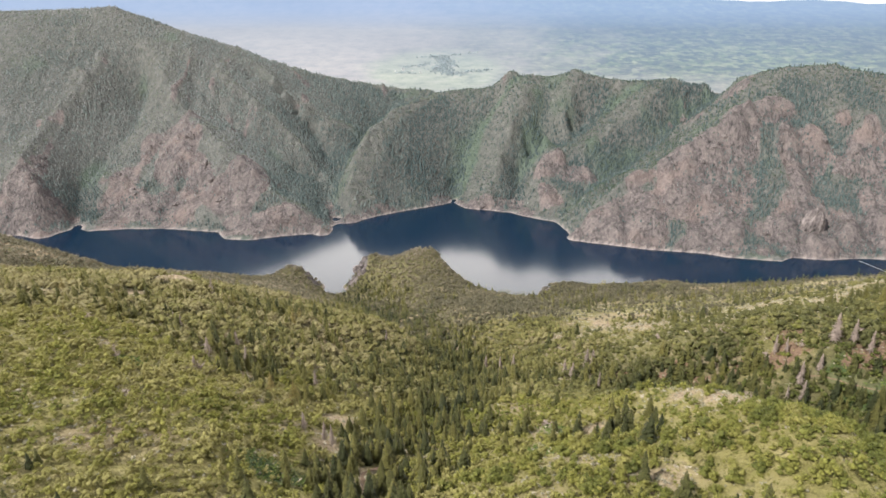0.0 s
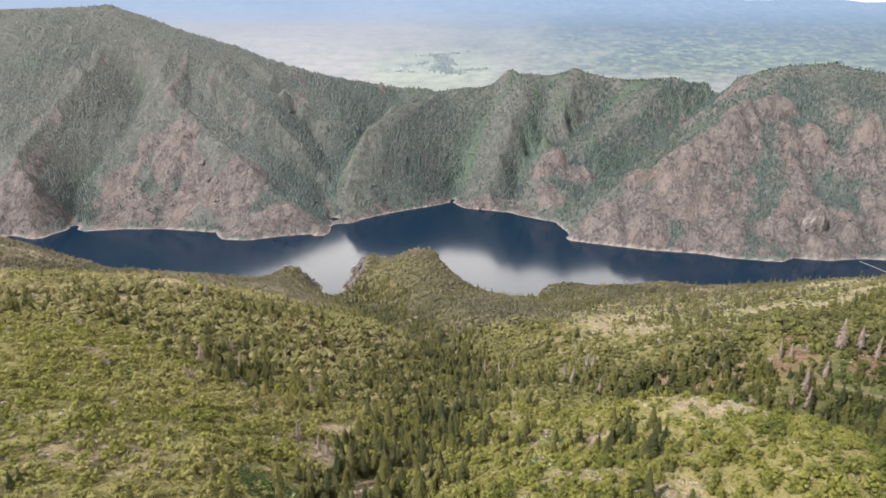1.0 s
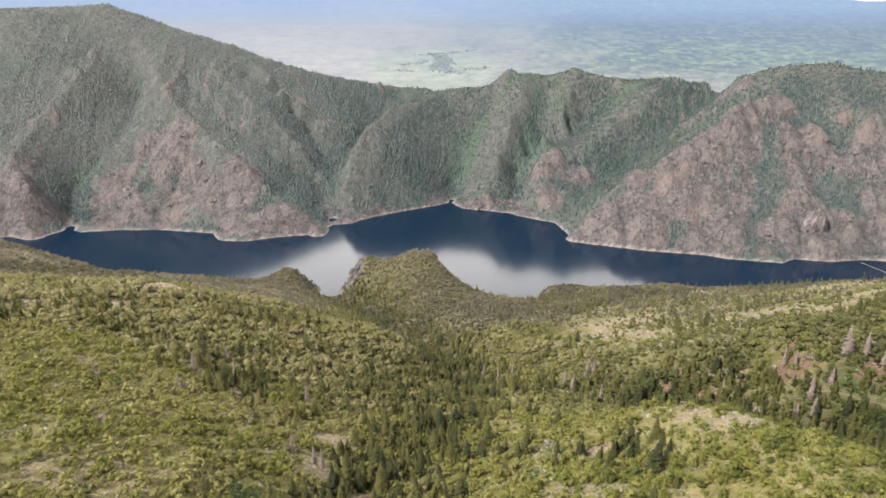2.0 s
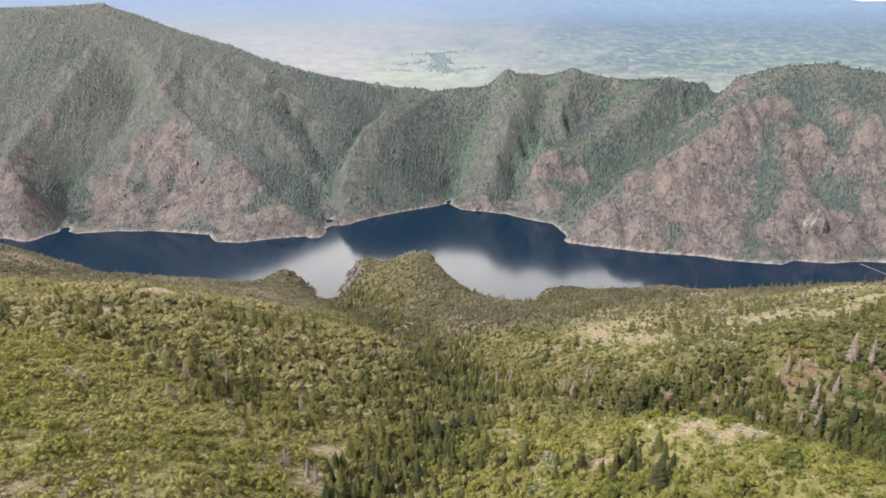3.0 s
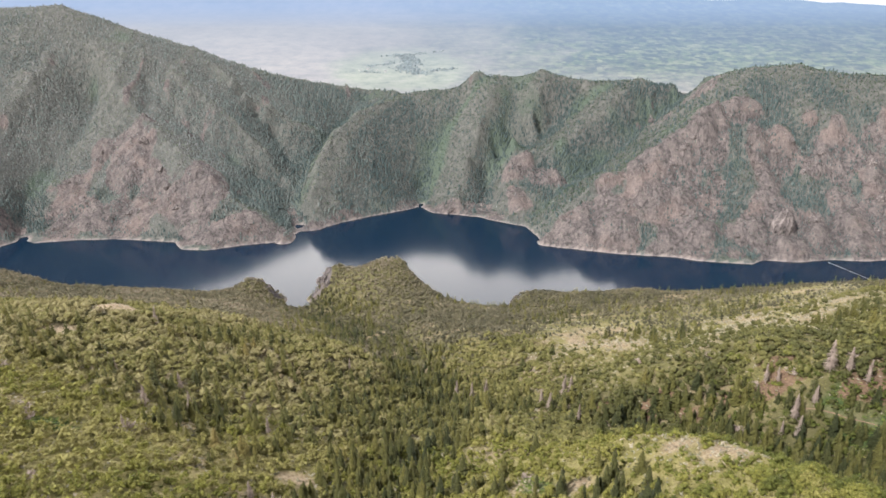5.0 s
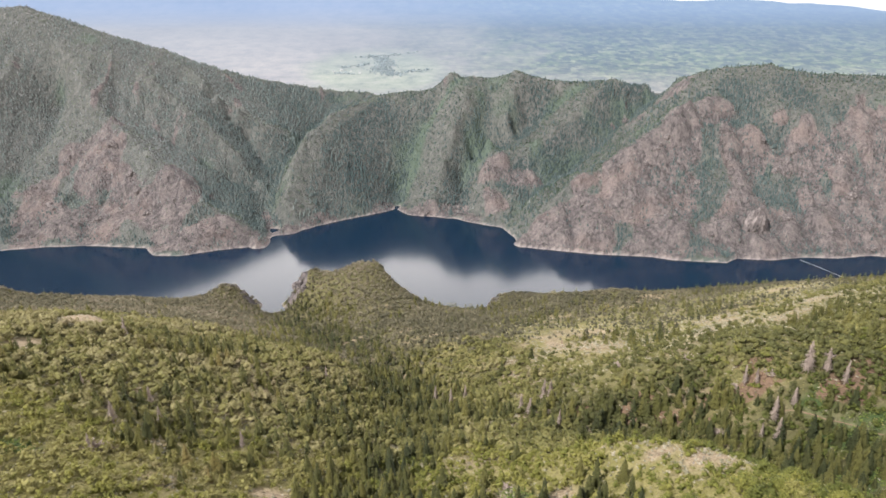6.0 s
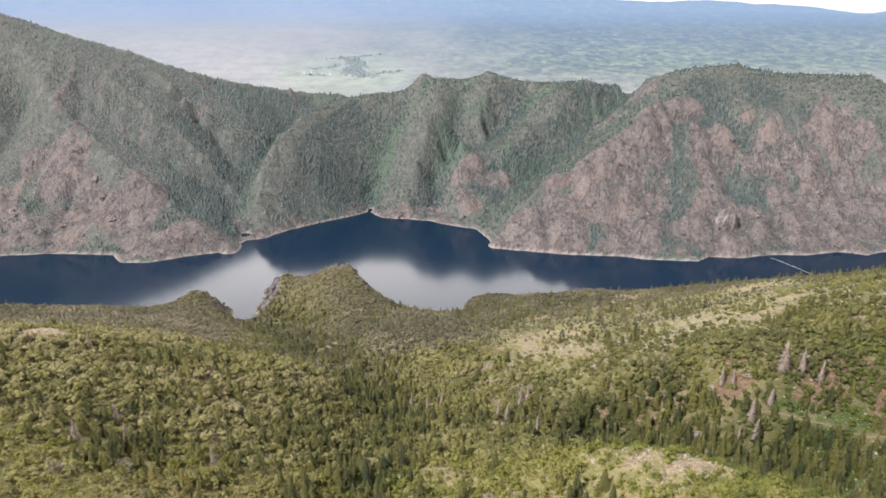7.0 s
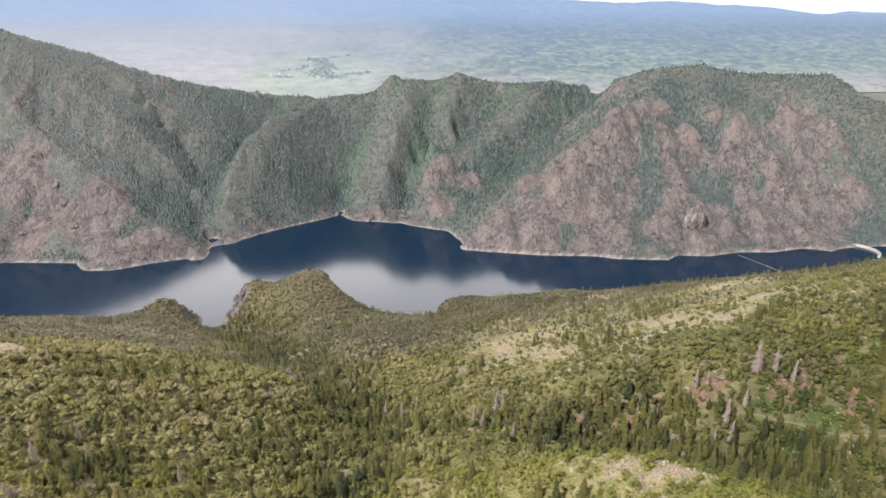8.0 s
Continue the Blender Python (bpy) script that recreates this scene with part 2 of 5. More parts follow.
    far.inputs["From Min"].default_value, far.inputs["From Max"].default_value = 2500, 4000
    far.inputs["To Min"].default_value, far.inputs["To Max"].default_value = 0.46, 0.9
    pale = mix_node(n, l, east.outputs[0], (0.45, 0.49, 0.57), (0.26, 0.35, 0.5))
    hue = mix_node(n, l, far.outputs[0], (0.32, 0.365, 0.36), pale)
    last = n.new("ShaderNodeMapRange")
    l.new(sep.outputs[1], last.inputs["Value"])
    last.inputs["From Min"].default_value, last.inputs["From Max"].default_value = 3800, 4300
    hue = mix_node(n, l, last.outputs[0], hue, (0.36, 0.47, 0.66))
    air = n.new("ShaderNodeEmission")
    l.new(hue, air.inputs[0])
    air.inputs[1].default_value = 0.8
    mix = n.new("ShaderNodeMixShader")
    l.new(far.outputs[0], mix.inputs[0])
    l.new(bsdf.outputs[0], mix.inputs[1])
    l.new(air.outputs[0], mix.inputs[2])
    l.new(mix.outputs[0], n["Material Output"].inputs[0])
    return m


GROUND, WATER, VALLEY = ground_material(), water_material(), valley_material()
OAK_HUES = [(0.0, (0.078, 0.088, 0.018)), (0.25, (0.13, 0.134, 0.028)), (0.5, (0.172, 0.166, 0.036)), (0.7, (0.206, 0.192, 0.052)), (0.88, (0.242, 0.212, 0.084)), (1.0, (0.248, 0.2, 0.1))]
FIR_HUES = [(0.0, (0.0312, 0.037, 0.0126)), (0.35, (0.078, 0.077, 0.0213)), (0.8, (0.133, 0.12, 0.032)), (1.0, (0.208, 0.155, 0.0582))]
OAK, ONE_OAK = leaf_material("oak_leaves", OAK_HUES, 0.15), leaf_material("single_oak_leaves", OAK_HUES, 0.15, 0.75)
FIR, ONE_FIR = leaf_material("fir_needles", FIR_HUES, 0.2), leaf_material("single_fir_needles", FIR_HUES, 0.2, 0.7)
MID_OAK = leaf_material("slope_oak_leaves", [(0.0, (0.071, 0.0716, 0.0229)), (0.3, (0.129, 0.122, 0.0389)), (0.6, (0.184, 0.167, 0.0579)), (0.85, (0.243, 0.21, 0.0998)), (1.0, (0.258, 0.202, 0.129))], 0.15, 0.0, 1.8)
SHORE_OAK = leaf_material("juniper_leaves", [(0.0, (0.0664, 0.0636, 0.0378)), (0.35, (0.114, 0.102, 0.063)), (0.7, (0.172, 0.148, 0.0945)), (1.0, (0.246, 0.204, 0.155))], 0.15, 0.0, 1.3)
HERB = leaf_material("green_herbs", [(0.0, (0.085, 0.12, 0.024)), (0.7, (0.14, 0.18, 0.04)), (1.0, (0.19, 0.21, 0.06))], 0.25)
GRASS = leaf_material("dry_grass", [(0.0, (0.206, 0.193, 0.0595)), (0.6, (0.278, 0.248, 0.0892)), (1.0, (0.371, 0.31, 0.153))], 0.2)
SAGE = leaf_material("sage_leaves", [(0.0, (0.20, 0.185, 0.12)), (0.6, (0.32, 0.29, 0.205)), (1.0, (0.40, 0.345, 0.27))], 0.15)
GREY_BRUSH = leaf_material("grey_shoulder_brush", [(0.0, (0.106, 0.107, 0.072)), (0.6, (0.181, 0.173, 0.12)), (1.0, (0.288, 0.256, 0.198))], 0.1, 0.0, 1.2)
# far-side plants: distance haze is painted into these paler, cooler colours
FAR_FIR = leaf_material("hazed_fir_needles", [(0.0, (0.048, 0.068, 0.068)), (0.5, (0.075, 0.097, 0.093)), (0.85, (0.122, 0.138, 0.131)), (1.0, (0.16, 0.165, 0.162))], 0.1, 0.0, 0.8)
FAR_OAK = leaf_material("hazed_oak_leaves", [(0.0, (0.045, 0.07, 0.045)), (0.5, (0.0738, 0.1, 0.0648)), (0.8, (0.113, 0.132, 0.09)), (1.0, (0.162, 0.172, 0.131))], 0.1, 0.0, 0.8)
FAR_SNAG = leaf_material("hazed_grey_snags", [(0.0, (0.12, 0.126, 0.128)), (0.6, (0.16, 0.162, 0.163)), (1.0, (0.215, 0.21, 0.206))], 0.0, 0.0, 0.8)
DIRT = plain_material("trodden_dirt", [(0.3, (0.15, 0.1, 0.066)), (0.7, (0.24, 0.165, 0.11))], 0.8, 0.95, 0.3, 0.1)
BARK = plain_material("bark", [(0.3, (0.07, 0.05, 0.04)), (0.7, (0.17, 0.13, 0.1))], 3.0, 0.9, 0.5)
DEADWOOD = plain_material("grey_dead_wood", [(0.3, (0.24, 0.187, 0.16)), (0.7, (0.4, 0.325, 0.285))], 2.0, 0.9)
CLIFF = plain_material("cliff_rock", [(0.36, (0.042, 0.038, 0.038)), (0.45, (0.10, 0.085, 0.083)), (0.55, (0.16, 0.137, 0.132)), (0.7, (0.26, 0.222, 0.212))], 2.6, 0.9, 0.8, 1.5)


# ---- the lie of the land: named ridges, gullies and shores, in metres above the lake ----
FAR_SHORE = [(-1000, 950, 0), (-800, 975, 0), (-661, 999, 0), (-622, 1007, 0), (-600, 1042, 0), (-563, 1017, 0), (-501, 1033, 0),
    (-414, 1026, 0), (-354, 1015, 0), (-335, 981, 0), (-295, 976, 0), (-249, 996, 0), (-179, 1013, 0), (-182, 1070, 0), (-168, 1088, 0),
    (-155, 1061, 0), (-113, 1100, 0), (-68, 1131, 0), (20, 1182, 0)]
FAR_SHORE_EAST = [(20, 1182, 0), (39, 1147, 0), (78, 1136, 0), (128, 1107, 0), (187, 1061, 0), (210, 969, 0), (271, 944, 0), (301, 932, 0),
    (376, 915, 0), (402, 899, 0), (473, 881, 0), (497, 898, 0), (532, 889, 0), (597, 893, 0), (641, 885, 0), (693, 893, 0), (725, 873, 0),
    (752, 883, 0), (790, 884, 0), (870, 900, 5)]
NEAR_SHORE = [(-1000, 850, 0), (-700, 860, 0), (-500, 840, 0), (-350, 810, 0), (-230, 806, 0), (-195, 826, 0), (-165, 812, 0), (-152, 782, 0), (-128, 768, 0),
    (-116, 780, 0), (-114, 812, 0), (-90, 832, 0), (-20, 834, 0), (12, 812, 0), (50, 778, 0), (92, 758, 0), (118, 764, 0), (126, 784, 0),
    (160, 796, 0), (230, 794, 0), (330, 785, 0), (430, 795, 0), (560, 800, 0), (680, 800, 0), (765, 835, 0)]
LAKE_BED = [(-1000, 900, -24), (-600, 930, -26), (-300, 890, -26), (-165, 930, -26), (-30, 960, -28), (60, 1000, -28), (130, 900, -28),
    (300, 860, -26), (520, 845, -22), (700, 845, -18), (775, 858, -8)]
CREST_WEST = [(-1425, 1758, 302), (-999, 1616, 312), (-912, 1597, 313), (-841, 1559, 316), (-683, 1485, 329), (-605, 1472, 307), (-531, 1468, 280), (-432, 1479, 249), (-343, 1490, 212), (-262, 1510, 189), (-183, 1556, 169), (-108, 1569, 155), (-30, 1567, 151)]
CREST_EAST = [(-16, 1418, 169), (54, 1414, 179), (100, 1413, 182), (138, 1399, 210), (198, 1381, 204), (261, 1363, 220), (304, 1351, 207), (379, 1343, 200), (456, 1344, 203), (509, 1337, 198), (548, 1279, 214), (595, 1212, 236), (672, 1194, 244), (725, 1179, 232), (826, 1165, 227), (889, 1145, 229), (904, 1116, 211), (953, 1089, 185), (1177, 1060, 124)]
FAR_SPURS = {
    "inner": [(-385, 1425, 226), (-314, 1375, 177), (-236, 1354, 119), (-172, 1368, 93)],
    "slab": [(151, 1136, 22), (164, 1177, 55), (205, 1197, 80), (278, 1225, 104), (343, 1266, 143), (403, 1299, 176), (441, 1331, 196)],
    "green": [(84, 1162, 20), (104, 1211, 73), (127, 1255, 121), (152, 1300, 167), (166, 1359, 199)],
    "pine": [(-632, 1444, 306), (-556, 1350, 222), (-463, 1242, 148), (-380, 1156, 114), (-309, 1091, 82), (-236, 1034, 41), (-191, 1009, 13)],
    "west": [(-623, 996, 10), (-648, 1046, 62), (-695, 1091, 96), (-699, 1213, 143), (-657, 1339, 228)],
    "mid": [(-156, 1070, 11), (-161, 1115, 52), (-154, 1170, 91), (-131, 1228, 123), (-94, 1285, 149), (-32, 1349, 166)],
    "red": [(204, 987, 16), (251, 1019, 49), (307, 1042, 83), (378, 1059, 124), (452, 1080, 163), (495, 1105, 182)],
}
FAR_GULLIES = {
    "green": [(132, 1141, 2), (137, 1197, 19), (138, 1222, 40), (164, 1255, 71), (218, 1273, 97), (269, 1302, 129), (342, 1328, 174)],
    "mid": [(21, 1202, -2), (26, 1237, 16), (43, 1288, 83), (91, 1345, 143), (125, 1366, 181)],
    "notch": [(-179, 1090, -2), (-202, 1175, 20), (-191, 1271, 54), (-163, 1367, 88), (-136, 1447, 107), (-99, 1537, 135)],
    "west": [(-607, 1059, 2), (-626, 1128, 39), (-611, 1189, 74), (-583, 1254, 120), (-582, 1345, 180)],
    "east": [(198, 1071, 3), (250, 1135, 35), (330, 1196, 69), (424, 1256, 119), (531, 1335, 169)],
    "cliff": [(541, 903, 13), (573, 957, 32), (576, 1016, 76), (559, 1072, 134)],
}
FAR_RIBS = {
    "red_rib": [(264, 1341, 211), (228, 1282, 164), (190, 1252, 118)],
    "rib": [(-424, 1352, 218), (-318, 1283, 144), (-257, 1245, 87), (-213, 1208, 40)],
    "cliff_rib": [(-459, 1238, 148), (-493, 1169, 95), (-506, 1112, 49), (-491, 1047, 9)],
    "point": [(-296, 1107, 79), (-297, 1045, 57), (-304, 1013, 29), (-312, 987, 5)],
}
FAR_CLEFTS = {
    "rib_east": [(-381, 1399, 197), (-325, 1383, 143), (-258, 1350, 85), (-212, 1283, 47)],
    "rib_west": [(-485, 1340, 203), (-392, 1258, 132), (-307, 1212, 76), (-227, 1202, 23)],
    "red_rib": [(216, 1346, 192), (184, 1293, 134), (153, 1241, 89)],
    "cleft": [(-433, 1177, 108), (-441, 1139, 72), (-447, 1096, 34), (-444, 1044, 2)],
    "chute": [(487, 1079, 155), (494, 1037, 105), (456, 996, 70), (432, 954, 34)],
    "far_chute": [(652, 1094, 161), (625, 1049, 102), (572, 1001, 60)],
}
BACK_SLOPES = [(-1500, 2300, 120), (-700, 2100, 110), (-200, 2000, 60), (300, 1850, 40), (800, 1650, 40), (1300, 1500, 30)]
NEAR_LINES = {
    "west_rim": [(-152, 245, 213), (-181, 283, 207), (-173, 347, 187), (-168, 400, 175), (-218, 477, 136), (-299, 555, 107), (-397, 636, 83),
        (-440, 690, 90), (-525, 740, 92)],
    "west_bench": [(-141, 340, 180), (-136, 390, 163), (-117, 409, 147), (-127, 500, 120), (-159, 560, 98), (-190, 740, 30)],
    "west_shore_slope": [(-361, 700, 62), (-278, 660, 74), (-218, 640, 74)],
    "west_spur": [(-67, 170, 218), (-94, 226, 204), (-100, 272, 184), (-97, 347, 162), (-46, 413, 134), (-39, 430, 128)],
    "stream": [(-30, 110, 226), (-22, 175, 191), (-8, 240, 166), (10, 300, 143), (22, 360, 115), (7, 434, 87), (-6, 530, 66), (-65, 640, 35),
        (-115, 720, 9), (-130, 766, 0)],
    "headland": [(69, 439, 107), (43, 494, 98), (0, 590, 66), (-16, 657, 42), (-25, 720, 42), (-30, 770, 47), (-10, 798, 50)],
    "headland_brow": [(-10, 798, 50), (-34, 802, 48), (-58, 800, 38), (-68, 800, 36), (-86, 800, 42), (-101, 798, 41)],
    "headland_west": [(-101, 798, 41), (-94, 770, 30), (-80, 730, 20)],
    "point": [(137, 776, 10), (152, 780, 11), (172, 782, 9)],
    "knob": [(-205, 745, 30), (-192, 790, 30), (-180, 800, 26)],
    "knoll": [(71, 349, 132), (128, 352, 155), (193, 437, 128), (131, 470, 106), (140, 560, 75), (122, 735, 12)],
    "east_rise": [(187, 287, 186), (178, 330, 181), (211, 415, 143), (269, 534, 97), (270, 671, 48), (252, 705, 44)],
    "east_rim": [(340, 250, 235), (246, 351, 178), (300, 420, 165), (400, 470, 150), (434, 520, 128), (385, 600, 92), (303, 655, 56)],
    "east_gully": [(230, 170, 178), (175, 222, 170), (140, 275, 154), (110, 312, 140), (71, 352, 124), (42, 371, 114)],
    "near_hill": [(0, 60, 250), (100, 100, 228), (70, 150, 213), (74, 205, 195)],
    "hill_foot": [(71, 258, 172), (52, 285, 158)],
    "near_brow": [(108, 125, 226), (98, 155, 232), (102, 178, 222), (104, 203, 210), (101, 222, 201), (92, 238, 192), (82, 240, 191)],
    "near_flank": [(19, 161, 212), (57, 216, 185), (30, 278, 160)],
    "behind": [(-300, 100, 262), (-150, 80, 252), (0, -60, 265), (200, 20, 235), (400, 100, 250)],
    "outer_west": [(-600, 400, 210), (-500, 550, 150)],
    "outer_east": [(600, 350, 215), (650, 550, 130), (620, 700, 45), (900, 700, 60), (900, 860, 30)],
}


def along(line, step):
    """Points every step metres along a line of corners."""
    out = []
    for a, b in zip(line[:-1], line[1:]):
        a, b = np.array(a, float), np.array(b, float)
        n = max(1, int(np.linalg.norm((b - a)[:2]) / step))
        out += [a + (b - a) * i / n for i in range(n)]
    return out + [np.array(line[-1], float)]


def fbm(x, y, size, octaves=4, seed=0, ridged=False):
    """Smooth value noise over the plan, between about -1 and 1."""
    total, amp, norm = np.zeros_like(x, float), 1.0, 0.0
    for o in range(octaves):
        u, v = x / size + 17.3 * (o + seed), y / size - 9.1 * (o + 2 * seed)
        iu, iv = np.floor(u).astype(np.int64), np.floor(v).astype(np.int64)
        fu, fv = u - iu, v - iv
        fu, fv = fu * fu * fu * (fu * (6 * fu - 15) + 10), fv * fv * fv * (fv * (6 * fv - 15) + 10)

        def corner(i, j):
            h = (i * 374761393 + j * 668265263 + (seed * 31 + o) * 1442695041) & 0xFFFFFFFF
            h = ((h ^ (h >> 13)) * 1274126177) & 0xFFFFFFFF
            return ((h ^ (h >> 16)) & 0xFFFF) / 32767.5 - 1
        a = corner(iu, iv) * (1 - fu) + corner(iu + 1, iv) * fu
        b = corner(iu, iv + 1) * (1 - fu) + corner(iu + 1, iv + 1) * fu
        n = a * (1 - fv) + b * fv
        if ridged:
            n = 1 - 2 * np.abs(n)
        total, norm, amp, size = total + amp * n, norm + amp, amp * 0.5, size * 0.5
    return total / norm


def fade(x, a, b):
    k = np.clip((x - a) / (b - a), 0, 1)
    return k * k * (3 - 2 * k)


def near_line(x, y, line, width):
    """1 on a line of corners, fading to 0 at about twice its width."""
    best = np.full(x.shape, 1e9)
    for a, b in zip(line[:-1], line[1:]):
        dx, dy = b[0] - a[0], b[1] - a[1]
        k = np.clip(((x - a[0]) * dx + (y - a[1]) * dy) / (dx * dx + dy * dy), 0, 1)
        best = np.minimum(best, np.hypot(x - a[0] - k * dx, y - a[1] - k * dy))
    return np.exp(-((best / width) ** 2))


KNOTS = []
for line, step in [(FAR_SHORE, 22), (FAR_SHORE_EAST, 22), (NEAR_SHORE, 24), (LAKE_BED, 50), (CREST_WEST, 35), (CREST_EAST, 35), (BACK_SLOPES, 120)]:
    KNOTS += along(line, step)
for group, step in ((FAR_SPURS, 28), (FAR_GULLIES, 28), (FAR_RIBS, 30), (FAR_CLEFTS, 30), (NEAR_LINES, 30)):
    for line in group.values():
        KNOTS += along(line, step)
for line in (CREST_WEST, CREST_EAST):
    KNOTS += along([(x, y + 70, z - 42) for x, y, z in line], 45)
KNOTS = np.array(KNOTS)
KNOTS = KNOTS[np.unique((KNOTS[:, :2] / 6).round().astype(int), axis=0, return_index=True)[1]]


def spread_weights(knots):
    n = len(knots)
    r = np.hypot(knots[:, None, 0] - knots[None, :, 0], knots[:, None, 1] - knots[None, :, 1])
    a = np.zeros((n + 3, n + 3))
    a[:n, :n] = r - 0.4 * np.eye(n)
    a[:n, n:] = np.c_[np.ones(n), knots[:, :2] / 1000]
    a[n:, :n] = a[:n, n:].T
    return np.linalg.solve(a, np.r_[knots[:, 2], 0, 0, 0])


WEIGHTS = spread_weights(KNOTS)


def base_height(x, y):
    flat_x, flat_y, out = x.ravel(), y.ravel(), []
    for i in range(0, len(flat_x), 20000):
        a, b = flat_x[i:i + 20000], flat_y[i:i + 20000]
        r = np.hypot(a[:, None] - KNOTS[None, :, 0], b[:, None] - KNOTS[None, :, 1])
        out.append(r @ WEIGHTS[:-3] + WEIGHTS[-3] + WEIGHTS[-2] * a / 1000 + WEIGHTS[-1] * b / 1000)
    return np.concatenate(out).reshape(x.shape)


def far_side(x, y):
    """0 on the near side of the lake, 1 beyond it."""
    middle = np.interp(x, [p[0] for p in LAKE_BED], [p[1] for p in LAKE_BED])
    return fade(y - middle, -15, 15)


def spots(x, y, places):
    """Soft oval patches of the plan, each (x, y, half width, half depth)."""
    out = np.zeros(x.shape)
    for cx, cy, rx, ry in places:
        out = np.maximum(out, np.exp(-(((x - cx) / rx) ** 2 + ((y - cy) / ry) ** 2)))
    return out


ROCK_WEST = [(-546, 1140, 36, 36), (-559, 1093, 36, 30), (-525, 1191, 26, 34), (-665, 1026, 40, 30), (-415, 1083, 85, 65), (-335, 1074, 62, 60), (-469, 1168, 45, 75), (-523, 1076, 50, 50), (-662, 1033, 62, 50), (-249, 1024, 80, 30), (-319, 1007, 60, 30)]
ROCK_EAST = [(297, 976, 90, 48), (392, 976, 95, 75), (450, 1064, 55, 45), (406, 1029, 75, 50), (542, 935, 80, 55), (562, 1052, 60, 35), (497, 1110, 60, 22), (647, 946, 75, 65), (735, 953, 80, 80), (677, 1040, 50, 40), (186, 1123, 24, 30), (235, 1158, 36, 20), (773, 1037, 50, 60), (540, 1104, 34, 26)]
# dense woods and open sunny scrub on the far slopes
FAR_WOODS = [(-36, 1272, 40, 70), (-21, 1327, 40, 50), (-45, 1204, 32, 40), (-9, 1215, 25, 35), (429, 1295, 40, 45), (344, 1222, 35, 40), (487, 1333, 30, 30), (585, 1163, 35, 25), (617, 1136, 40, 25), (663, 1112, 45, 40), (541, 1165, 25, 20), (547, 1077, 22, 16), (496, 1040, 16, 22), (-241, 1275, 40, 50), (-221, 1354, 30, 60), (-334, 1274, 50, 40), (-619, 1110, 22, 34), (661, 1042, 30, 30), (341, 952, 16, 14), (249, 1338, 28, 26), (118, 1187, 20, 20)]
FAR_SUNNY = [(-132, 1154, 34, 55), (-139, 1113, 30, 30), (67, 1191, 24, 45), (207, 1108, 40, 40), (271, 1143, 40, 35), (112, 1268, 26, 40), (472, 1218, 40, 22), (-554, 1310, 40, 40)]
# scrub banks low on the cliffs: x, y, half width, half depth
GREEN_BANKS = [(202, 1042, 26, 22), (227, 1039, 26, 24), (258, 1075, 24, 22), (221, 1130, 34, 28), (324, 1187, 24, 24), (346, 956, 18, 16), (-259, 1056, 34, 24), (-220, 1035, 24, 20)]
# rounded granite domes and buttresses: x, y, half width, half depth, height
GRANITE_DOMES = [(571, 1072, 44, 22, 15), (544, 1112, 38, 20, 13), (643, 1098, 20, 15, 11), (682, 1082, 19, 15, 11), (466, 1080, 24, 22, 15), (408, 1044, 34, 26, 10), (190, 1180, 34, 24, 9), (493, 934, 26, 20, 10),
    (423, 940, 24, 20, 9), (588, 934, 24, 20, 10), (378, 998, 36, 24, 8), (300, 1032, 26, 20, 6), (-367, 1095, 36, 30, 8), (-462, 1155, 30, 30, 8), (-535, 1114, 30, 26, 7), (-310, 1052, 28, 22, 7), (620, 1030, 22, 18, 9), (700, 1010, 26, 22, 9), (650, 950, 26, 20, 9)]
WOOD_STRIPS = [[(216, 1167), (316, 1225), (409, 1278), (494, 1340)], [(171, 1266), (230, 1281), (302, 1333)], [(-60, 1175), (-46, 1247), (-10, 1325)], [(-482, 1328), (-390, 1252), (-306, 1206), (-220, 1192)], [(-372, 1363), (-313, 1330), (-250, 1324), (-207, 1250)], [(-195, 1167), (-193, 1274), (-165, 1368), (-126, 1457)], [(-597, 1079), (-620, 1137), (-607, 1209)]]
GRASS_STRIPS = [[(160, 1229), (237, 1261), (329, 1316), (378, 1327)], [(316, 1118), (388, 1135), (458, 1135), (531, 1174)], [(-157, 1101), (-148, 1173), (-110, 1276), (-43, 1340)], [(32, 1211), (55, 1277), (106, 1335), (135, 1369)], [(-423, 1350), (-318, 1283), (-257, 1245)], [(-453, 1242), (-383, 1202), (-306, 1152), (-243, 1151), (-199, 1089)], [(-360, 1409), (-279, 1383), (-182, 1367)], [(-685, 1080), (-684, 1219), (-649, 1353)]]
SCRUB_STRIPS = [[(524, 1062), (509, 1009), (463, 970), (445, 949)], [(623, 1100), (601, 1026), (595, 977)], [(348, 943), (370, 931)], [(-397, 1160), (-378, 1101), (-392, 1053)], [(699, 1097), (690, 1006)], [(-248, 1066), (-288, 1031)]]


def near_spot(x, y, cx, cy, wide):
    return np.exp(-((x - cx) ** 2 + (y - cy) ** 2) / (1.2 * wide) ** 2)


def clefts(x, y):
    """Near 1 in the narrow clefts between the granite domes."""
    bend = 10 * fbm(x, y, 60, 2, 19)
    return fbm(x + bend, 0.7 * y - bend, 58, 3, 9, True)


def crease(x, y, line, width):
    """A sharp crease: 1 on a line of corners, falling off straight away from it."""
    return np.maximum(0, -np.log(np.maximum(near_line(x, y, line, width), 1e-30))) ** 0.5


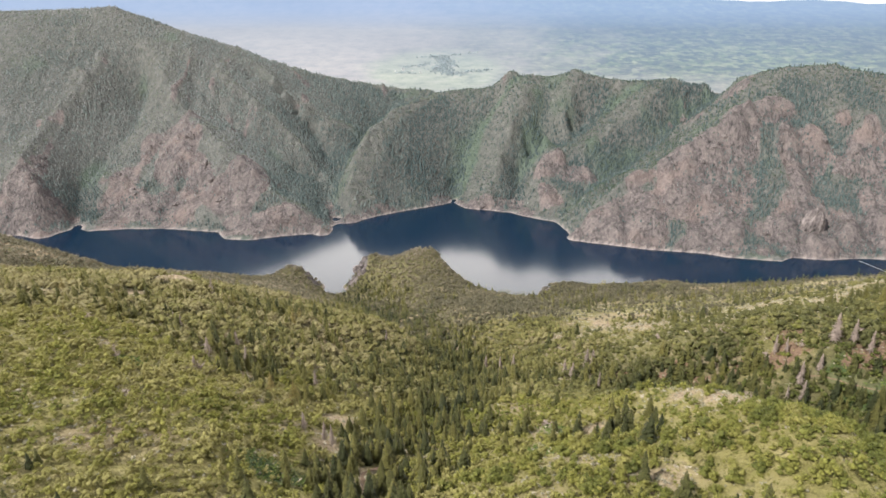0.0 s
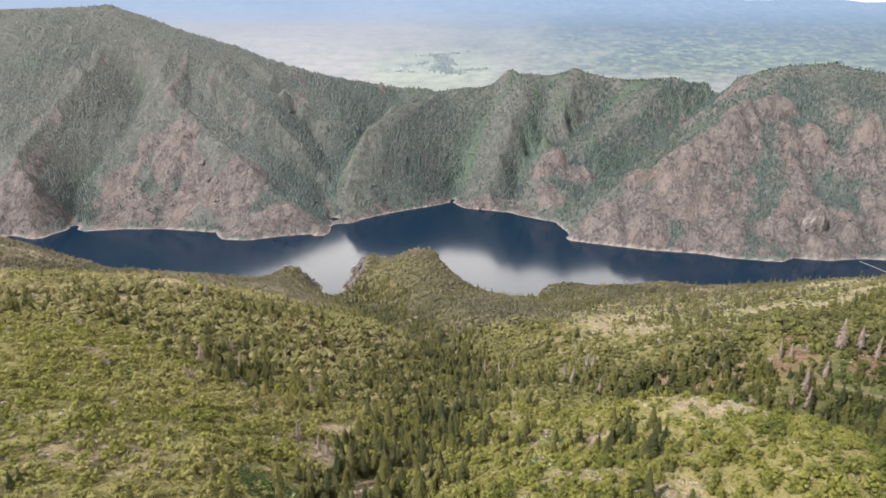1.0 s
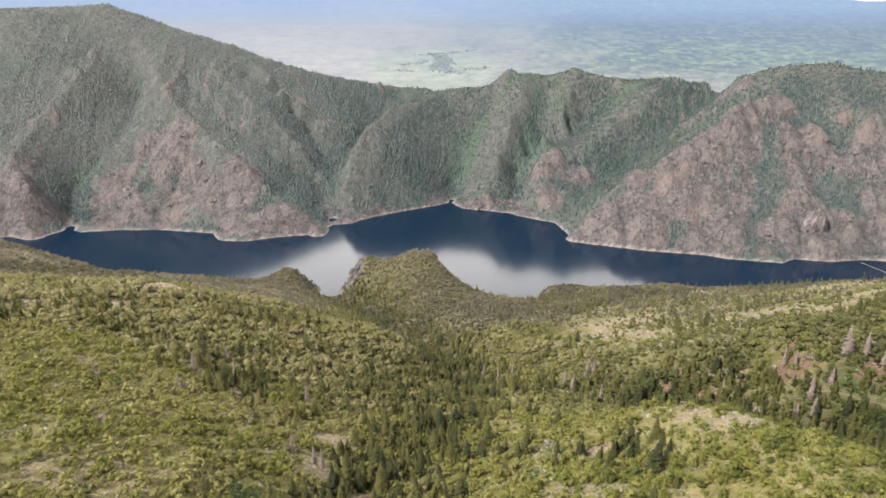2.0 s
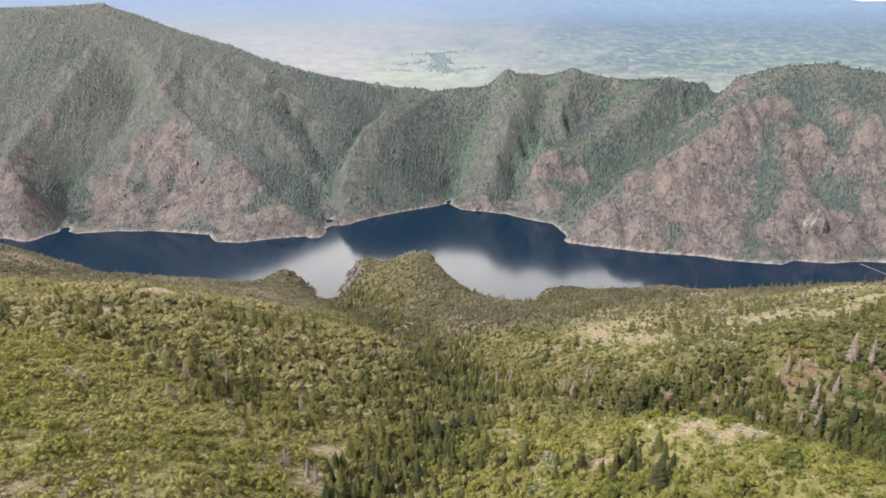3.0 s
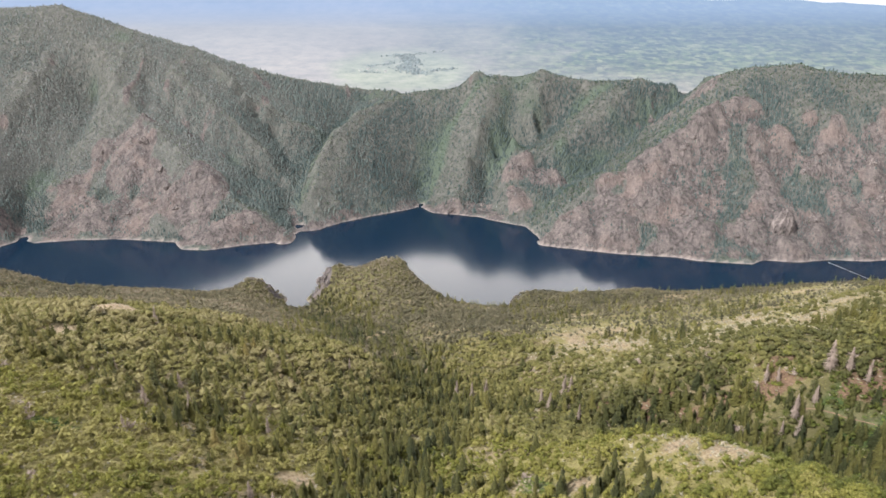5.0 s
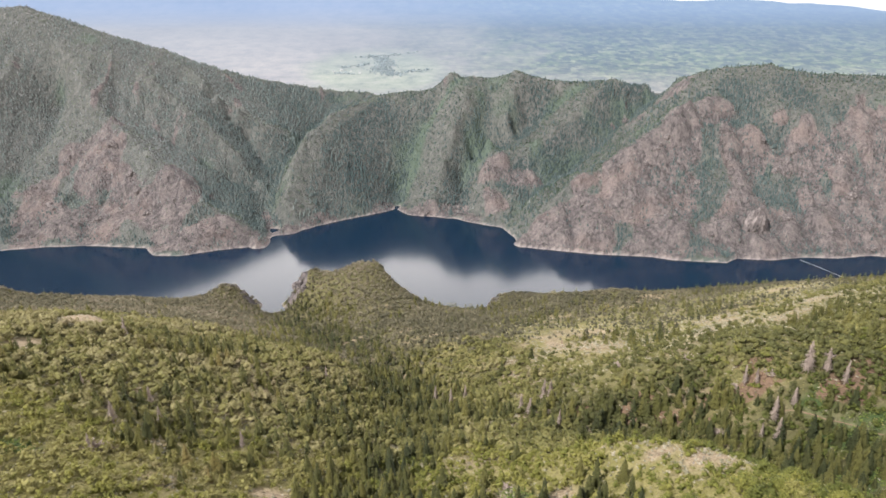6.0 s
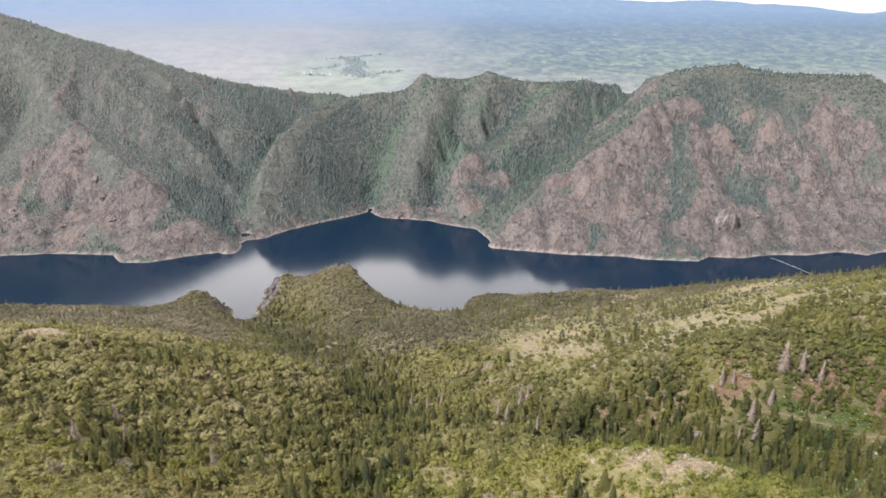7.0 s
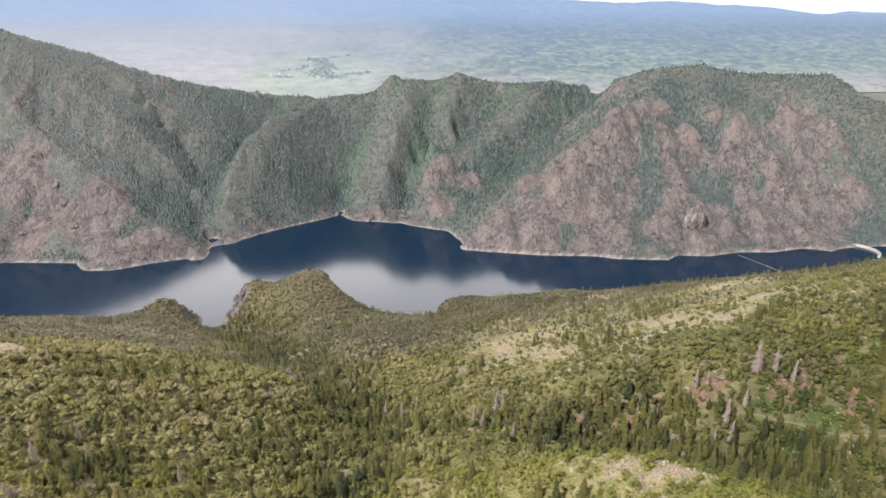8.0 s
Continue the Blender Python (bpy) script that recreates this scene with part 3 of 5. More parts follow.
def rockiness(x, y, z):
    """How far bare rock shows on the cliffs over the far shore, 0 to 1."""
    lump = fbm(x, y, 70, 4, 3) + 0.7 * fbm(x + 0.4 * y, y, 26, 4, 4)
    bare = np.maximum.reduce([spots(x, y, ROCK_WEST), 1.1 * spots(x, y, ROCK_EAST), 1.1 * spots(x, y, [(cx, cy - 4, 0.8 * wide, 0.8 * deep) for cx, cy, wide, deep, tall in GRANITE_DOMES])])
    low = (1 - fade(z, 5, 18)) * fade(z, -3, 1) * 0.5
    ribs = 0.55 * fade(fbm(x + 40 * fbm(x, y, 160, 3, 14), 0.22 * y, 62, 4, 15, True), 0.25, 0.7) * fade(z, 30, 90) * fade(fbm(x, y, 120, 3, 33), -0.1, 0.4)
    strips = np.maximum.reduce([near_line(x, y, line, 15) for line in SCRUB_STRIPS])
    shore_crags = fade(spots(x, y, [(-106, 794, 18, 36), (-190, 802, 22, 20), (126, 776, 10, 16), (-165, 792, 14, 18)]) + 0.3 * lump, 0.35, 0.8)
    return (1 - far_side(x, y)) * shore_crags + far_side(x, y) * np.clip(np.maximum(np.maximum(1.15 * bare, low), ribs) + 0.45 * lump - 0.3 * strips - 0.75 * spots(x, y, GREEN_BANKS) - 0.25 * fade(clefts(x, y), 0.45, 0.8), 0, 1)


def height(x, y):
    z = base_height(x, y)
    on_land = fade(z, 1, 14)
    far = far_side(x, y)
    rock = rockiness(x, y, z)
    warp = 40 * fbm(x, y, 160, 3, 14)
    crest = np.maximum(near_line(x, y, CREST_WEST, 70), near_line(x, y, CREST_EAST, 55))
    high = 1 - 0.85 * crest
    z = z + 4 * near_line(x, y, CREST_WEST, 70) - 3 * near_line(x, y, CREST_EAST, 55)
    runnels = fbm(x + warp, 0.22 * y + 0.5 * warp, 62, 4, 15, True)
    z = z + fade(z, 3, 40) * far * high * (4.5 * runnels - 1.8)
    z = z + fade(z, 3, 30) * far * (1 - 0.5 * crest) * 2.4 * fbm(x + 0.6 * warp, 0.2 * y, 24, 3, 16, True)
    z = z + on_land * (far * high * (6 * fbm(x, y, 90, 5, 5, True) - 2.5) + (1 - far) * 2.8 * fbm(x, y, 42, 4, 6))
    z = z + on_land * far * fade(rock, 0.0, 0.5) * (3.5 - 10.0 * clefts(x, y)) + on_land * rock * 1.8 * fbm(x, y, 11, 2, 10, True)
    for line in FAR_SPURS.values():
        away = crease(x, y, line, 26)
        z = z - fade(z, 12, 50) * far * high * 13.0 * (1 - np.exp(-away)) * np.exp(-((away / 3.2) ** 2))
    for line in FAR_GULLIES.values():
        away = crease(x, y, line, 24)
        z = z + fade(z, 6, 30) * far * high * 12.0 * (1 - np.exp(-away)) * np.exp(-((away / 3.0) ** 2))
    for line in FAR_RIBS.values():
        away = crease(x, y, line, 16)
        z = z - fade(z, 12, 50) * far * high * 10.0 * (1 - np.exp(-away)) * np.exp(-((away / 2.4) ** 2))
    for line in FAR_CLEFTS.values():
        away = crease(x, y, line, 16)
        z = z + fade(z, 6, 30) * far * high * 10.0 * (1 - np.exp(-away)) * np.exp(-((away / 2.4) ** 2))
    for cx, cy, wide, deep, tall in GRANITE_DOMES:
        bend = 0.25 * fbm(x, y, 22, 2, 17)
        z = z + tall * np.maximum(0, 1 - ((x - cx) / wide) ** 2 - ((y - cy) / deep) ** 2 + bend * near_spot(x, y, cx, cy, wide)) ** 0.5
    # a wave-cut step along the far shore
    z = z + 1.7 * far * fade(z, 0.1, 2.5)
    # beyond the ridges a broad valley climbs to hazy hills
    plain = 330 * np.clip((y - 2600) / 1900, 0, 1.1) ** 1.15 + 6 * fbm(x, y, 500, 4, 12) + 12
    k = fade(y + 0.15 * np.abs(x), 1950, 2500)
    return z * (1 - k) + plain * k


# ---- the ground, the lake and the far valley ----
def spaced(fine_a, fine_b, step, low, high, growth=1.16):
    """Grid lines: even between fine_a and fine_b, wider and wider beyond."""
    mid = list(np.arange(fine_a, fine_b + 0.1, step))
    up, s = [], step
    while mid[-1] + sum(up) < high:
        s *= growth
        up.append(s)
    down, s = [], step
    while fine_a - sum(down) > low:
        s *= growth
        down.append(s)
    return np.array(list(fine_a - np.cumsum(down))[::-1] + mid + list(mid[-1] + np.cumsum(up)))


GX, GY = spaced(-780, 1000, 4.0, -2600, 2600), spaced(90, 1660, 4.0, -400, 2600)
PX, PY = np.meshgrid(GX, GY)
PZ = height(PX, PY)


def ground_at(x, y):
    """The ground sheet's height, between its grid points."""
    i = np.clip(np.searchsorted(GX, x) - 1, 0, len(GX) - 2)
    j = np.clip(np.searchsorted(GY, y) - 1, 0, len(GY) - 2)
    u, v = (x - GX[i]) / (GX[i + 1] - GX[i]), (y - GY[j]) / (GY[j + 1] - GY[j])
    return (PZ[j, i] * (1 - u) + PZ[j, i + 1] * u) * (1 - v) + (PZ[j + 1, i] * (1 - u) + PZ[j + 1, i + 1] * u) * v


def smoothed(z, n):
    k = np.ones(n) / n
    z = np.apply_along_axis(lambda r: np.convolve(np.pad(r, n // 2, mode="edge"), k, "valid"), 1, z)
    return np.apply_along_axis(lambda r: np.convolve(np.pad(r, n // 2, mode="edge"), k, "valid"), 0, z)


# how far each place lies in a hollow, and how the land falls from west to east
HOLLOW = smoothed(PZ, 21) - smoothed(PZ, 5)
FALL = np.gradient(smoothed(PZ, 9), GX, axis=1)


def from_grid(values, x, y):
    i = np.clip(np.searchsorted(GX, x) - 1, 0, len(GX) - 2)
    j = np.clip(np.searchsorted(GY, y) - 1, 0, len(GY) - 2)
    return values[j, i]


CLEARINGS = [(90, 219, 7, 5), (99, 207, 7, 5), (-168, 395, 12, 14), (-174, 343, 8, 13), (-205, 318, 8, 12), (58, 219, 6, 5), (-26, 186, 4, 12), (123, 480, 7, 14), (-42, 240, 8, 7), (-41, 205, 6, 6)]
PALE_BROWS = [(86, 222, 18, 12), (100, 207, 16, 12), (63, 158, 20, 8), (40, 170, 20, 8), (229, 396, 30, 22), (300, 470, 40, 25), (128, 465, 54, 72), (172, 540, 34, 40), (235, 440, 52, 46), (200, 400, 26, 30), (-112, 154, 26, 14),
    (-124, 176, 20, 12), (290, 680, 36, 10), (360, 560, 40, 30), (20, 150, 20, 12), (280, 430, 30, 20), (-440, 665, 60, 30)]
RED_SOIL = [(196, 276, 12, 8), (216, 288, 11, 9), (136, 303, 12, 7), (124, 318, 12, 8), (169, 300, 13, 8), (218, 260, 8, 6), (154, 304, 10, 4), (102, 337, 8, 5), (174, 312, 9, 5)]
LUSH_SPOTS = [(186, 276, 12, 8), (192, 258, 20, 10), (179, 234, 16, 10), (-52, 168, 16, 12), (34, 196, 8, 14), (215, 430, 22, 10), (42, 226, 7, 12), (-120, 230, 10, 8)]
TRAIL = [(170, 281), (177, 276), (184, 268), (193, 260), (202, 250), (213, 244), (236, 238)]
KNOLL_TRACK = [(133, 494), (123, 446), (134, 436), (150, 425), (168, 418)]


def bareness(x, y):
    near = 1 - far_side(x, y)
    brow = spots(x, y, PALE_BROWS)
    worn = np.maximum(fade(spots(x, y, CLEARINGS), 0.3, 0.6), 0.4 * np.maximum(near_line(x, y, TRAIL, 1.6), near_line(x, y, KNOLL_TRACK, 1.8)))
    patch = fade(fbm(x, y, 22, 4, 21) + 0.6 * brow, 0.22, 0.7)
    return near * (1 - fade(y, 700, 760)) * np.clip(np.maximum(worn, 0.8 * patch), 0, 1)


def redness(x, y):
    return (1 - far_side(x, y)) * fade(spots(x, y, RED_SOIL) + 0.22 * dark_growth(x, y) + 0.7 * fbm(x, y, 9, 3, 22), 0.4, 0.9)


def lushness(x, y):
    return fade(spots(x, y, LUSH_SPOTS) + 0.3 * fbm(x, y, 12, 3, 23), 0.35, 0.7)


def dark_growth(x, y):
    """1 on the eastern slope round the trail and its gully, where the growth is tinted darker."""
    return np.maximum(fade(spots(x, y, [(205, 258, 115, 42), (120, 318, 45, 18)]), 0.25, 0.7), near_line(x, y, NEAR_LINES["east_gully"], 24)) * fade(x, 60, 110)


def dry_slope(x, y):
    """1 on the dry eastern slope above the trail, and on the knoll before it."""
    return fade(x, 70, 130) * fade(y, 320, 370) * (1 - fade(y, 560, 680))


def open_grass(x, y):
    """1 where pale grass shows between the shrubs: the nearest slopes and the dry brows."""
    return (1 - far_side(x, y)) * np.clip((1 - fade(y, 260, 350)) * (1 - dark_growth(x, y)) + 0.4 * fade(spots(x, y, PALE_BROWS), 0.3, 0.8) * fade(x, -200, -120) + 0.45 * dry_slope(x, y), 0, 1)


def sheet(name, gx, gy, pz, material):
    nx, ny = len(gx), len(gy)
    px, py = np.meshgrid(gx, gy)
    me = bpy.data.meshes.new(name)
    idx = np.arange(nx * ny).reshape(ny, nx)
    quads = np.stack([idx[:-1, :-1], idx[:-1, 1:], idx[1:, 1:], idx[1:, :-1]], -1).reshape(-1, 4)
    me.vertices.add(nx * ny)
    me.vertices.foreach_set("co", np.stack([px, py, pz], -1).ravel())
    me.loops.add(quads.size)
    me.loops.foreach_set("vertex_index", quads.ravel())
    me.polygons.add(len(quads))
    me.polygons.foreach_set("loop_start", np.arange(0, quads.size, 4))
    me.polygons.foreach_set("use_smooth", np.ones(len(quads), bool))
    me.update(calc_edges=True)
    me.materials.append(material)
    return new(name, me)


def mark(ob, name, values):
    ob.data.attributes.new(name, "FLOAT", "POINT").data.foreach_set("value", values.ravel().astype(np.float32))


ground = sheet("ground", GX, GY, PZ, GROUND)
tagged(ground, "steep scrub hillsides and pink granite cliffs round a lake", "hillside", kind="structure")
ROCK = rockiness(PX, PY, base_height(PX, PY))
mark(ground, "rock", fade(ROCK, 0.3, 0.62))
mark(ground, "bare", bareness(PX, PY))
mark(ground, "red", redness(PX, PY))
mark(ground, "beyond", far_side(PX, PY))
green_draws = np.maximum.reduce([near_line(PX, PY, FAR_GULLIES[g], 22) for g in ("green", "east", "mid", "west", "notch")])
mark(ground, "grassy", far_side(PX, PY) * fade(0.5 * green_draws + fbm(PX, PY, 55, 4, 80) + 0.7 * np.maximum.reduce([near_line(PX, PY, line, 13) for line in GRASS_STRIPS[:2] + GRASS_STRIPS[3:4]]), 0.3, 0.9))
mark(ground, "lush", lushness(PX, PY))
mark(ground, "open", open_grass(PX, PY))
mark(ground, "shore", (1 - fade(PZ + 1.2 * fbm(PX, PY, 15, 3, 30), 0.0, 0.7)) * fade(PZ, -6, -1))

lake_mesh = bmesh.new()
for x, y in ((-2000, 700), (900, 700), (900, 1240), (-2000, 1240)):
    lake_mesh.verts.new((x, y, 0))
lake_mesh.faces.new(lake_mesh.verts)
lake_data = bpy.data.meshes.new("lake_water")
lake_mesh.to_mesh(lake_data)
lake_data.materials.append(WATER)
tagged(new("lake_water", lake_data), "dark blue still reservoir mirroring cliffs and pale sky", "lake", kind="structure")

VX, VY = np.linspace(-5000, 5000, 150), np.linspace(2450, 4500, 90)
QX, QY = np.meshgrid(VX, VY)
VZ = 330 * np.clip((QY - 2600) / 1900, 0, 1.1) ** 1.15 + 5 * fbm(QX, QY, 500, 4, 12) + 15
ridge = 28 - 100 * fade(QX, 2050, 4200) + 30 * fbm(QX, QY * 0, 420, 5, 40) * fade(QX, 1200, 2000)
hill = fade(QY, 4150, 4480) * ridge
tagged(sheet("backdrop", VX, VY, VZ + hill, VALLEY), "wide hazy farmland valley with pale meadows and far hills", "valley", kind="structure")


# ---- trodden paths: ribbons of dirt laid on the slope ----
def ribbon(name, line, width, label):
    pts = np.array([p for p in along([(x, y, 0) for x, y in line], 2.0)])
    way = np.gradient(pts[:, :2], axis=0)
    side = np.stack([-way[:, 1], way[:, 0]], 1) / np.linalg.norm(way, axis=1)[:, None]
    wobble = 0.7 * fbm(pts[:, 0], pts[:, 1], 9, 2, 70)[:, None]
    rows = []
    for k in (-1, -0.45, 0.45, 1):
        p = pts[:, :2] + side * (wobble + k * width / 2 * (1 + 0.35 * fbm(pts[:, 0] + 50 * k, pts[:, 1], 5, 2, 71)[:, None]))
        rows.append(np.c_[p, ground_at(p[:, 0], p[:, 1]) + (0.12 if abs(k) < 1 else -0.25)])
    n = len(pts)
    me = bpy.data.meshes.new(name)
    faces = [(q * n + i, q * n + i + 1, (q + 1) * n + i + 1, (q + 1) * n + i) for q in range(3) for i in range(n - 1)]
    me.from_pydata(np.concatenate(rows).tolist(), [], faces)
    me.materials.append(DIRT)
    return tagged(new(name, me), label, "path", kind="structure")


ribbon("path", TRAIL, 0.7, "narrow tan dirt trail across a green slope")
ribbon("path", KNOLL_TRACK, 1.4, "faint pale dirt track over a dry knoll")
ribbon("path", [(-30, 172), (-26, 180), (-27, 190), (-22, 200)], 2.2, "washed-out tan dirt gully on the scrub slope")


# ---- plants ----
def conifer_crown(tiers, blades, seed, spread=0.30, parts=2):
    """A fir of height 1: drooping boughs in uneven tiers round the stem. Returns corners and triangles."""
    rng = np.random.default_rng(seed)
    v, f = [], []
    for k in range(tiers):
        h = 0.10 + 0.88 * (k + rng.uniform(-0.3, 0.3)) / tiers
        reach = spread * (1.02 - h) ** 0.75 * rng.uniform(0.8, 1.15)
        for b in range(blades):
            if rng.random() < 0.08:
                continue
            a = 2 * math.pi * (b + rng.uniform(-0.35, 0.35)) / blades + k * 0.9
            r, w, droop = reach * rng.uniform(0.6, 1.2), 0.6 * reach * rng.uniform(0.8, 1.3), reach * rng.uniform(0.25, 0.7)
            d, s = np.array([math.cos(a), math.sin(a), 0]), np.array([-math.sin(a), math.cos(a), 0])
            root, tip = np.array([0, 0, h + 0.05 * rng.random()]), d * r + [0, 0, h - droop]
            mid = d * r * 0.55 + [0, 0, h - droop * 0.35]
            i = len(v)
            v += [root, mid + s * w, tip, mid - s * w]
            f += [(i, i + 1, i + 2), (i, i + 2, i + 3)] if parts == 2 else [(i + 1, i + 2, i)]
    return np.array(v), np.array(f)


OCTA = np.array([(1, 0, 0), (0, 1, 0), (-1, 0, 0), (0, -1, 0), (0, 0, 1), (0, 0, -1)], float)
OCTA_FACES = [(0, 1, 4), (1, 2, 4), (2, 3, 4), (3, 0, 4), (1, 0, 5), (2, 1, 5), (3, 2, 5), (0, 3, 5)]


def far_fir(seed):
    """A distant fir of height 1: two uneven skirts of boughs, one over the other."""
    rng = np.random.default_rng(seed)
    v, f = [], []
    for low, top, wide in ((0.04, 0.72, 0.26), (0.42, 1.0, 0.17)):
        i = len(v)
        v.append((0.02 * rng.normal(), 0.02 * rng.normal(), top))
        for s in range(5):
            a, r = 2 * math.pi * (s + rng.uniform(-0.3, 0.3)) / 5, wide * rng.uniform(0.7, 1.3)
            v.append((r * math.cos(a), r * math.sin(a), low + rng.uniform(-0.08, 0.1)))
        f += [(i, i + 1 + s, i + 1 + (s + 1) % 5) for s in range(5)]
    return np.array(v), np.array(f)


def oak_crown(lobes, leaves, seed, size=0.16, tall=0.75):
    """A scrub oak about 1 wide: uneven leafy clumps with loose leaf sprays standing off them."""
    rng = np.random.default_rng(seed)
    v, f = [], []
    for k in range(lobes):
        a, r = 2 * math.pi * (k + rng.uniform(-0.3, 0.3)) / max(1, lobes), (0.3 if lobes > 1 else 0.05) * rng.uniform(0.5, 1.1)
        rad = rng.uniform(0.2, 0.3) * (1.0 if lobes > 2 else 1.3 if lobes == 2 else 1.65)
        c = np.array([r * math.cos(a), r * math.sin(a), tall * rng.uniform(0.3, 0.62)])
        if k == lobes - 1 and lobes > 2:
            c, rad = np.array([0.1 * rng.normal(), 0.1 * rng.normal(), tall * rng.uniform(0.75, 0.95)]), rad * 0.8
        turn = np.array(Euler((rng.uniform(-0.3, 0.3), rng.uniform(-0.3, 0.3), rng.uniform(0, 6.28))).to_matrix())
        core = (OCTA @ turn.T) * rng.uniform(0.6, 1.05, (6, 1))
        i = len(v)
        v += list(c + core * rad)
        f += [(i + p, i + q, i + s) for p, q, s in OCTA_FACES]
        for q in range(leaves):
            d = rng.normal(size=3)
            d /= np.linalg.norm(d)
            d[2] = abs(d[2]) * 0.9 + d[2] * 0.1
            p = c + d * rad * rng.uniform(0.65, 1.3)
            u = np.cross(d, rng.normal(size=3))
            u /= np.linalg.norm(u) + 1e-9
            w = np.cross(d, u) + 0.6 * rng.normal() * d
            s = size * rng.uniform(0.6, 1.25)
            i = len(v)
            v += [p + u * s * 0.6, p - u * s * 0.5 + w * s * 0.4, p - w * s * 0.6 + d * s * 0.3]
            f.append((i, i + 1, i + 2))
    return np.array(v), np.array(f)


def stem(radius, top, height, sides, seed, lean=0.02):
    rng = np.random.default_rng(seed)
    v, f = [], []
    for k, (h, r) in enumerate(((-0.6 / 10, radius * 1.25), (0.06, radius), (0.5, (radius + top) / 2), (1.0, top))):
        off = rng.normal(size=2) * lean * h
        for s in range(sides):
            a = 2 * math.pi * s / sides
            v.append((off[0] + r * math.cos(a), off[1] + r * math.sin(a), h * height))
    for k in range(3):
        for s in range(sides):
            a, b = k * sides + s, k * sides + (s + 1) % sides
            f += [(a, b, b + sides), (a, b + sides, a + sides)]
    return np.array(v), np.array(f)


def tri_mesh(name, v, f, material, tint=None):
    me = bpy.data.meshes.new(name)
    me.vertices.add(len(v))
    me.vertices.foreach_set("co", np.asarray(v, np.float32).ravel())
    me.loops.add(f.size)
    me.loops.foreach_set("vertex_index", np.asarray(f, np.int32).ravel())
    me.polygons.add(len(f))
    me.polygons.foreach_set("loop_start", np.arange(0, f.size, 3))
    me.polygons.foreach_set("use_smooth", np.ones(len(f), bool))
    me.update(calc_edges=True)
    me.materials.append(material)
    if tint is not None:
        me.attributes.new("tint", "FLOAT", "POINT").data.foreach_set("value", np.asarray(tint, np.float32))
    return me


def planted(kinds, x, y, wide, tall, seed, sink=0.02, patchy=0.0, darker=0.0):
    """One big mesh's corners, triangles and tints: a plant of a random kind at each place."""
    rng = np.random.default_rng(seed)
    z = ground_at(x, y)
    pick, turn, tint = rng.integers(0, len(kinds), len(x)), rng.uniform(0, 2 * math.pi, len(x)), rng.random(len(x))
    if patchy:
        tint = np.clip((1 - patchy) * tint + patchy * (0.48 + 0.8 * fbm(x, y, 34, 4, 90)), 0, 1)
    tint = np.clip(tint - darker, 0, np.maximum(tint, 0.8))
    vs, fs, ts, base = [], [], [], 0
    for k, (kv, kf) in enumerate(kinds):
        at = np.where(pick == k)[0]
        if not len(at):
            continue
        c, s = np.cos(turn[at])[:, None], np.sin(turn[at])[:, None]
        w, t = wide[at][:, None], tall[at][:, None]
        vx = (kv[None, :, 0] * c - kv[None, :, 1] * s) * w + x[at][:, None]
        vy = (kv[None, :, 0] * s + kv[None, :, 1] * c) * w + y[at][:, None]
        vz = (kv[None, :, 2] - sink) * t + z[at][:, None]
        vs.append(np.stack([vx, vy, vz], -1).reshape(-1, 3))
        fs.append((kf[None] + (np.arange(len(at)) * len(kv))[:, None, None]).reshape(-1, 3) + base)
        ts.append(np.repeat(tint[at], len(kv)))
        base += len(at) * len(kv)
    return np.concatenate(vs), np.concatenate(fs), np.concatenate(ts)


def scatter(xa, xb, ya, yb, step, seed):
    """Places in a jittered grid."""
    rng = np.random.default_rng(seed)
    gx, gy = np.meshgrid(np.arange(xa, xb, step), np.arange(ya, yb, step))
    return (gx + rng.uniform(-1, 1, gx.shape) * step).ravel(), (gy + rng.uniform(-1, 1, gy.shape) * step).ravel(), rng


def stuff(name, parts, material, label, category):
    v, f, t = parts
    return tagged(new(name, tri_mesh(name, v, f, material, t)), label, category, kind="stuff")


NL = NEAR_LINES


def firs_here(x, y):
    """Chance of a fir on the near side: the shaded gullies and the western slopes."""
    wood = 1.6 * near_line(x, y, NL["stream"], 18) * (0.22 + 0.78 * fade(y, 230, 290)) + 1.5 * near_line(x, y, NL["east_gully"], 18)
    wood = np.maximum(wood, 0.5 * spots(x, y, [(-100, 735, 26, 40), (-70, 290, 50, 60), (-90, 380, 60, 50), (-30, 330, 40, 50), (30, 300, 25, 25), (205, 225, 45, 22), (-60, 470, 80, 70), (190, 290, 60, 45), (185, 335, 60, 30), (130, 320, 40, 25)]))
    wood = 0.7 * wood + 0.16 * from_grid(HOLLOW, x, y)
    return np.clip(wood * (0.8 + 0.6 * fbm(x, y, 30, 3, 50)) + 0.07 + 0.5 * (1 - fade(x, -60, 30)) * fade(y, 230, 310) * fade(fbm(x, y, 26, 3, 54), -0.35, 0.35) * (1 - 0.85 * fade(y, 310, 390) * (1 - fade(x, -130, -70))) + 0.07 * fade(x, 90, 150), 0, 1) * (1 - 0.9 * spots(x, y, PALE_BROWS)) * (1 - 0.8 * fade(y, 310, 390) * (1 - fade(x, -150, -90)))


def streamside(x, y):
    """1 in the stream's hollow and at its mouth: dark woods, tints lowered to paint in relief."""
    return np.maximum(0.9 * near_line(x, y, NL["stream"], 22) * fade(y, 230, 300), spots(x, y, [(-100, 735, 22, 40)]))


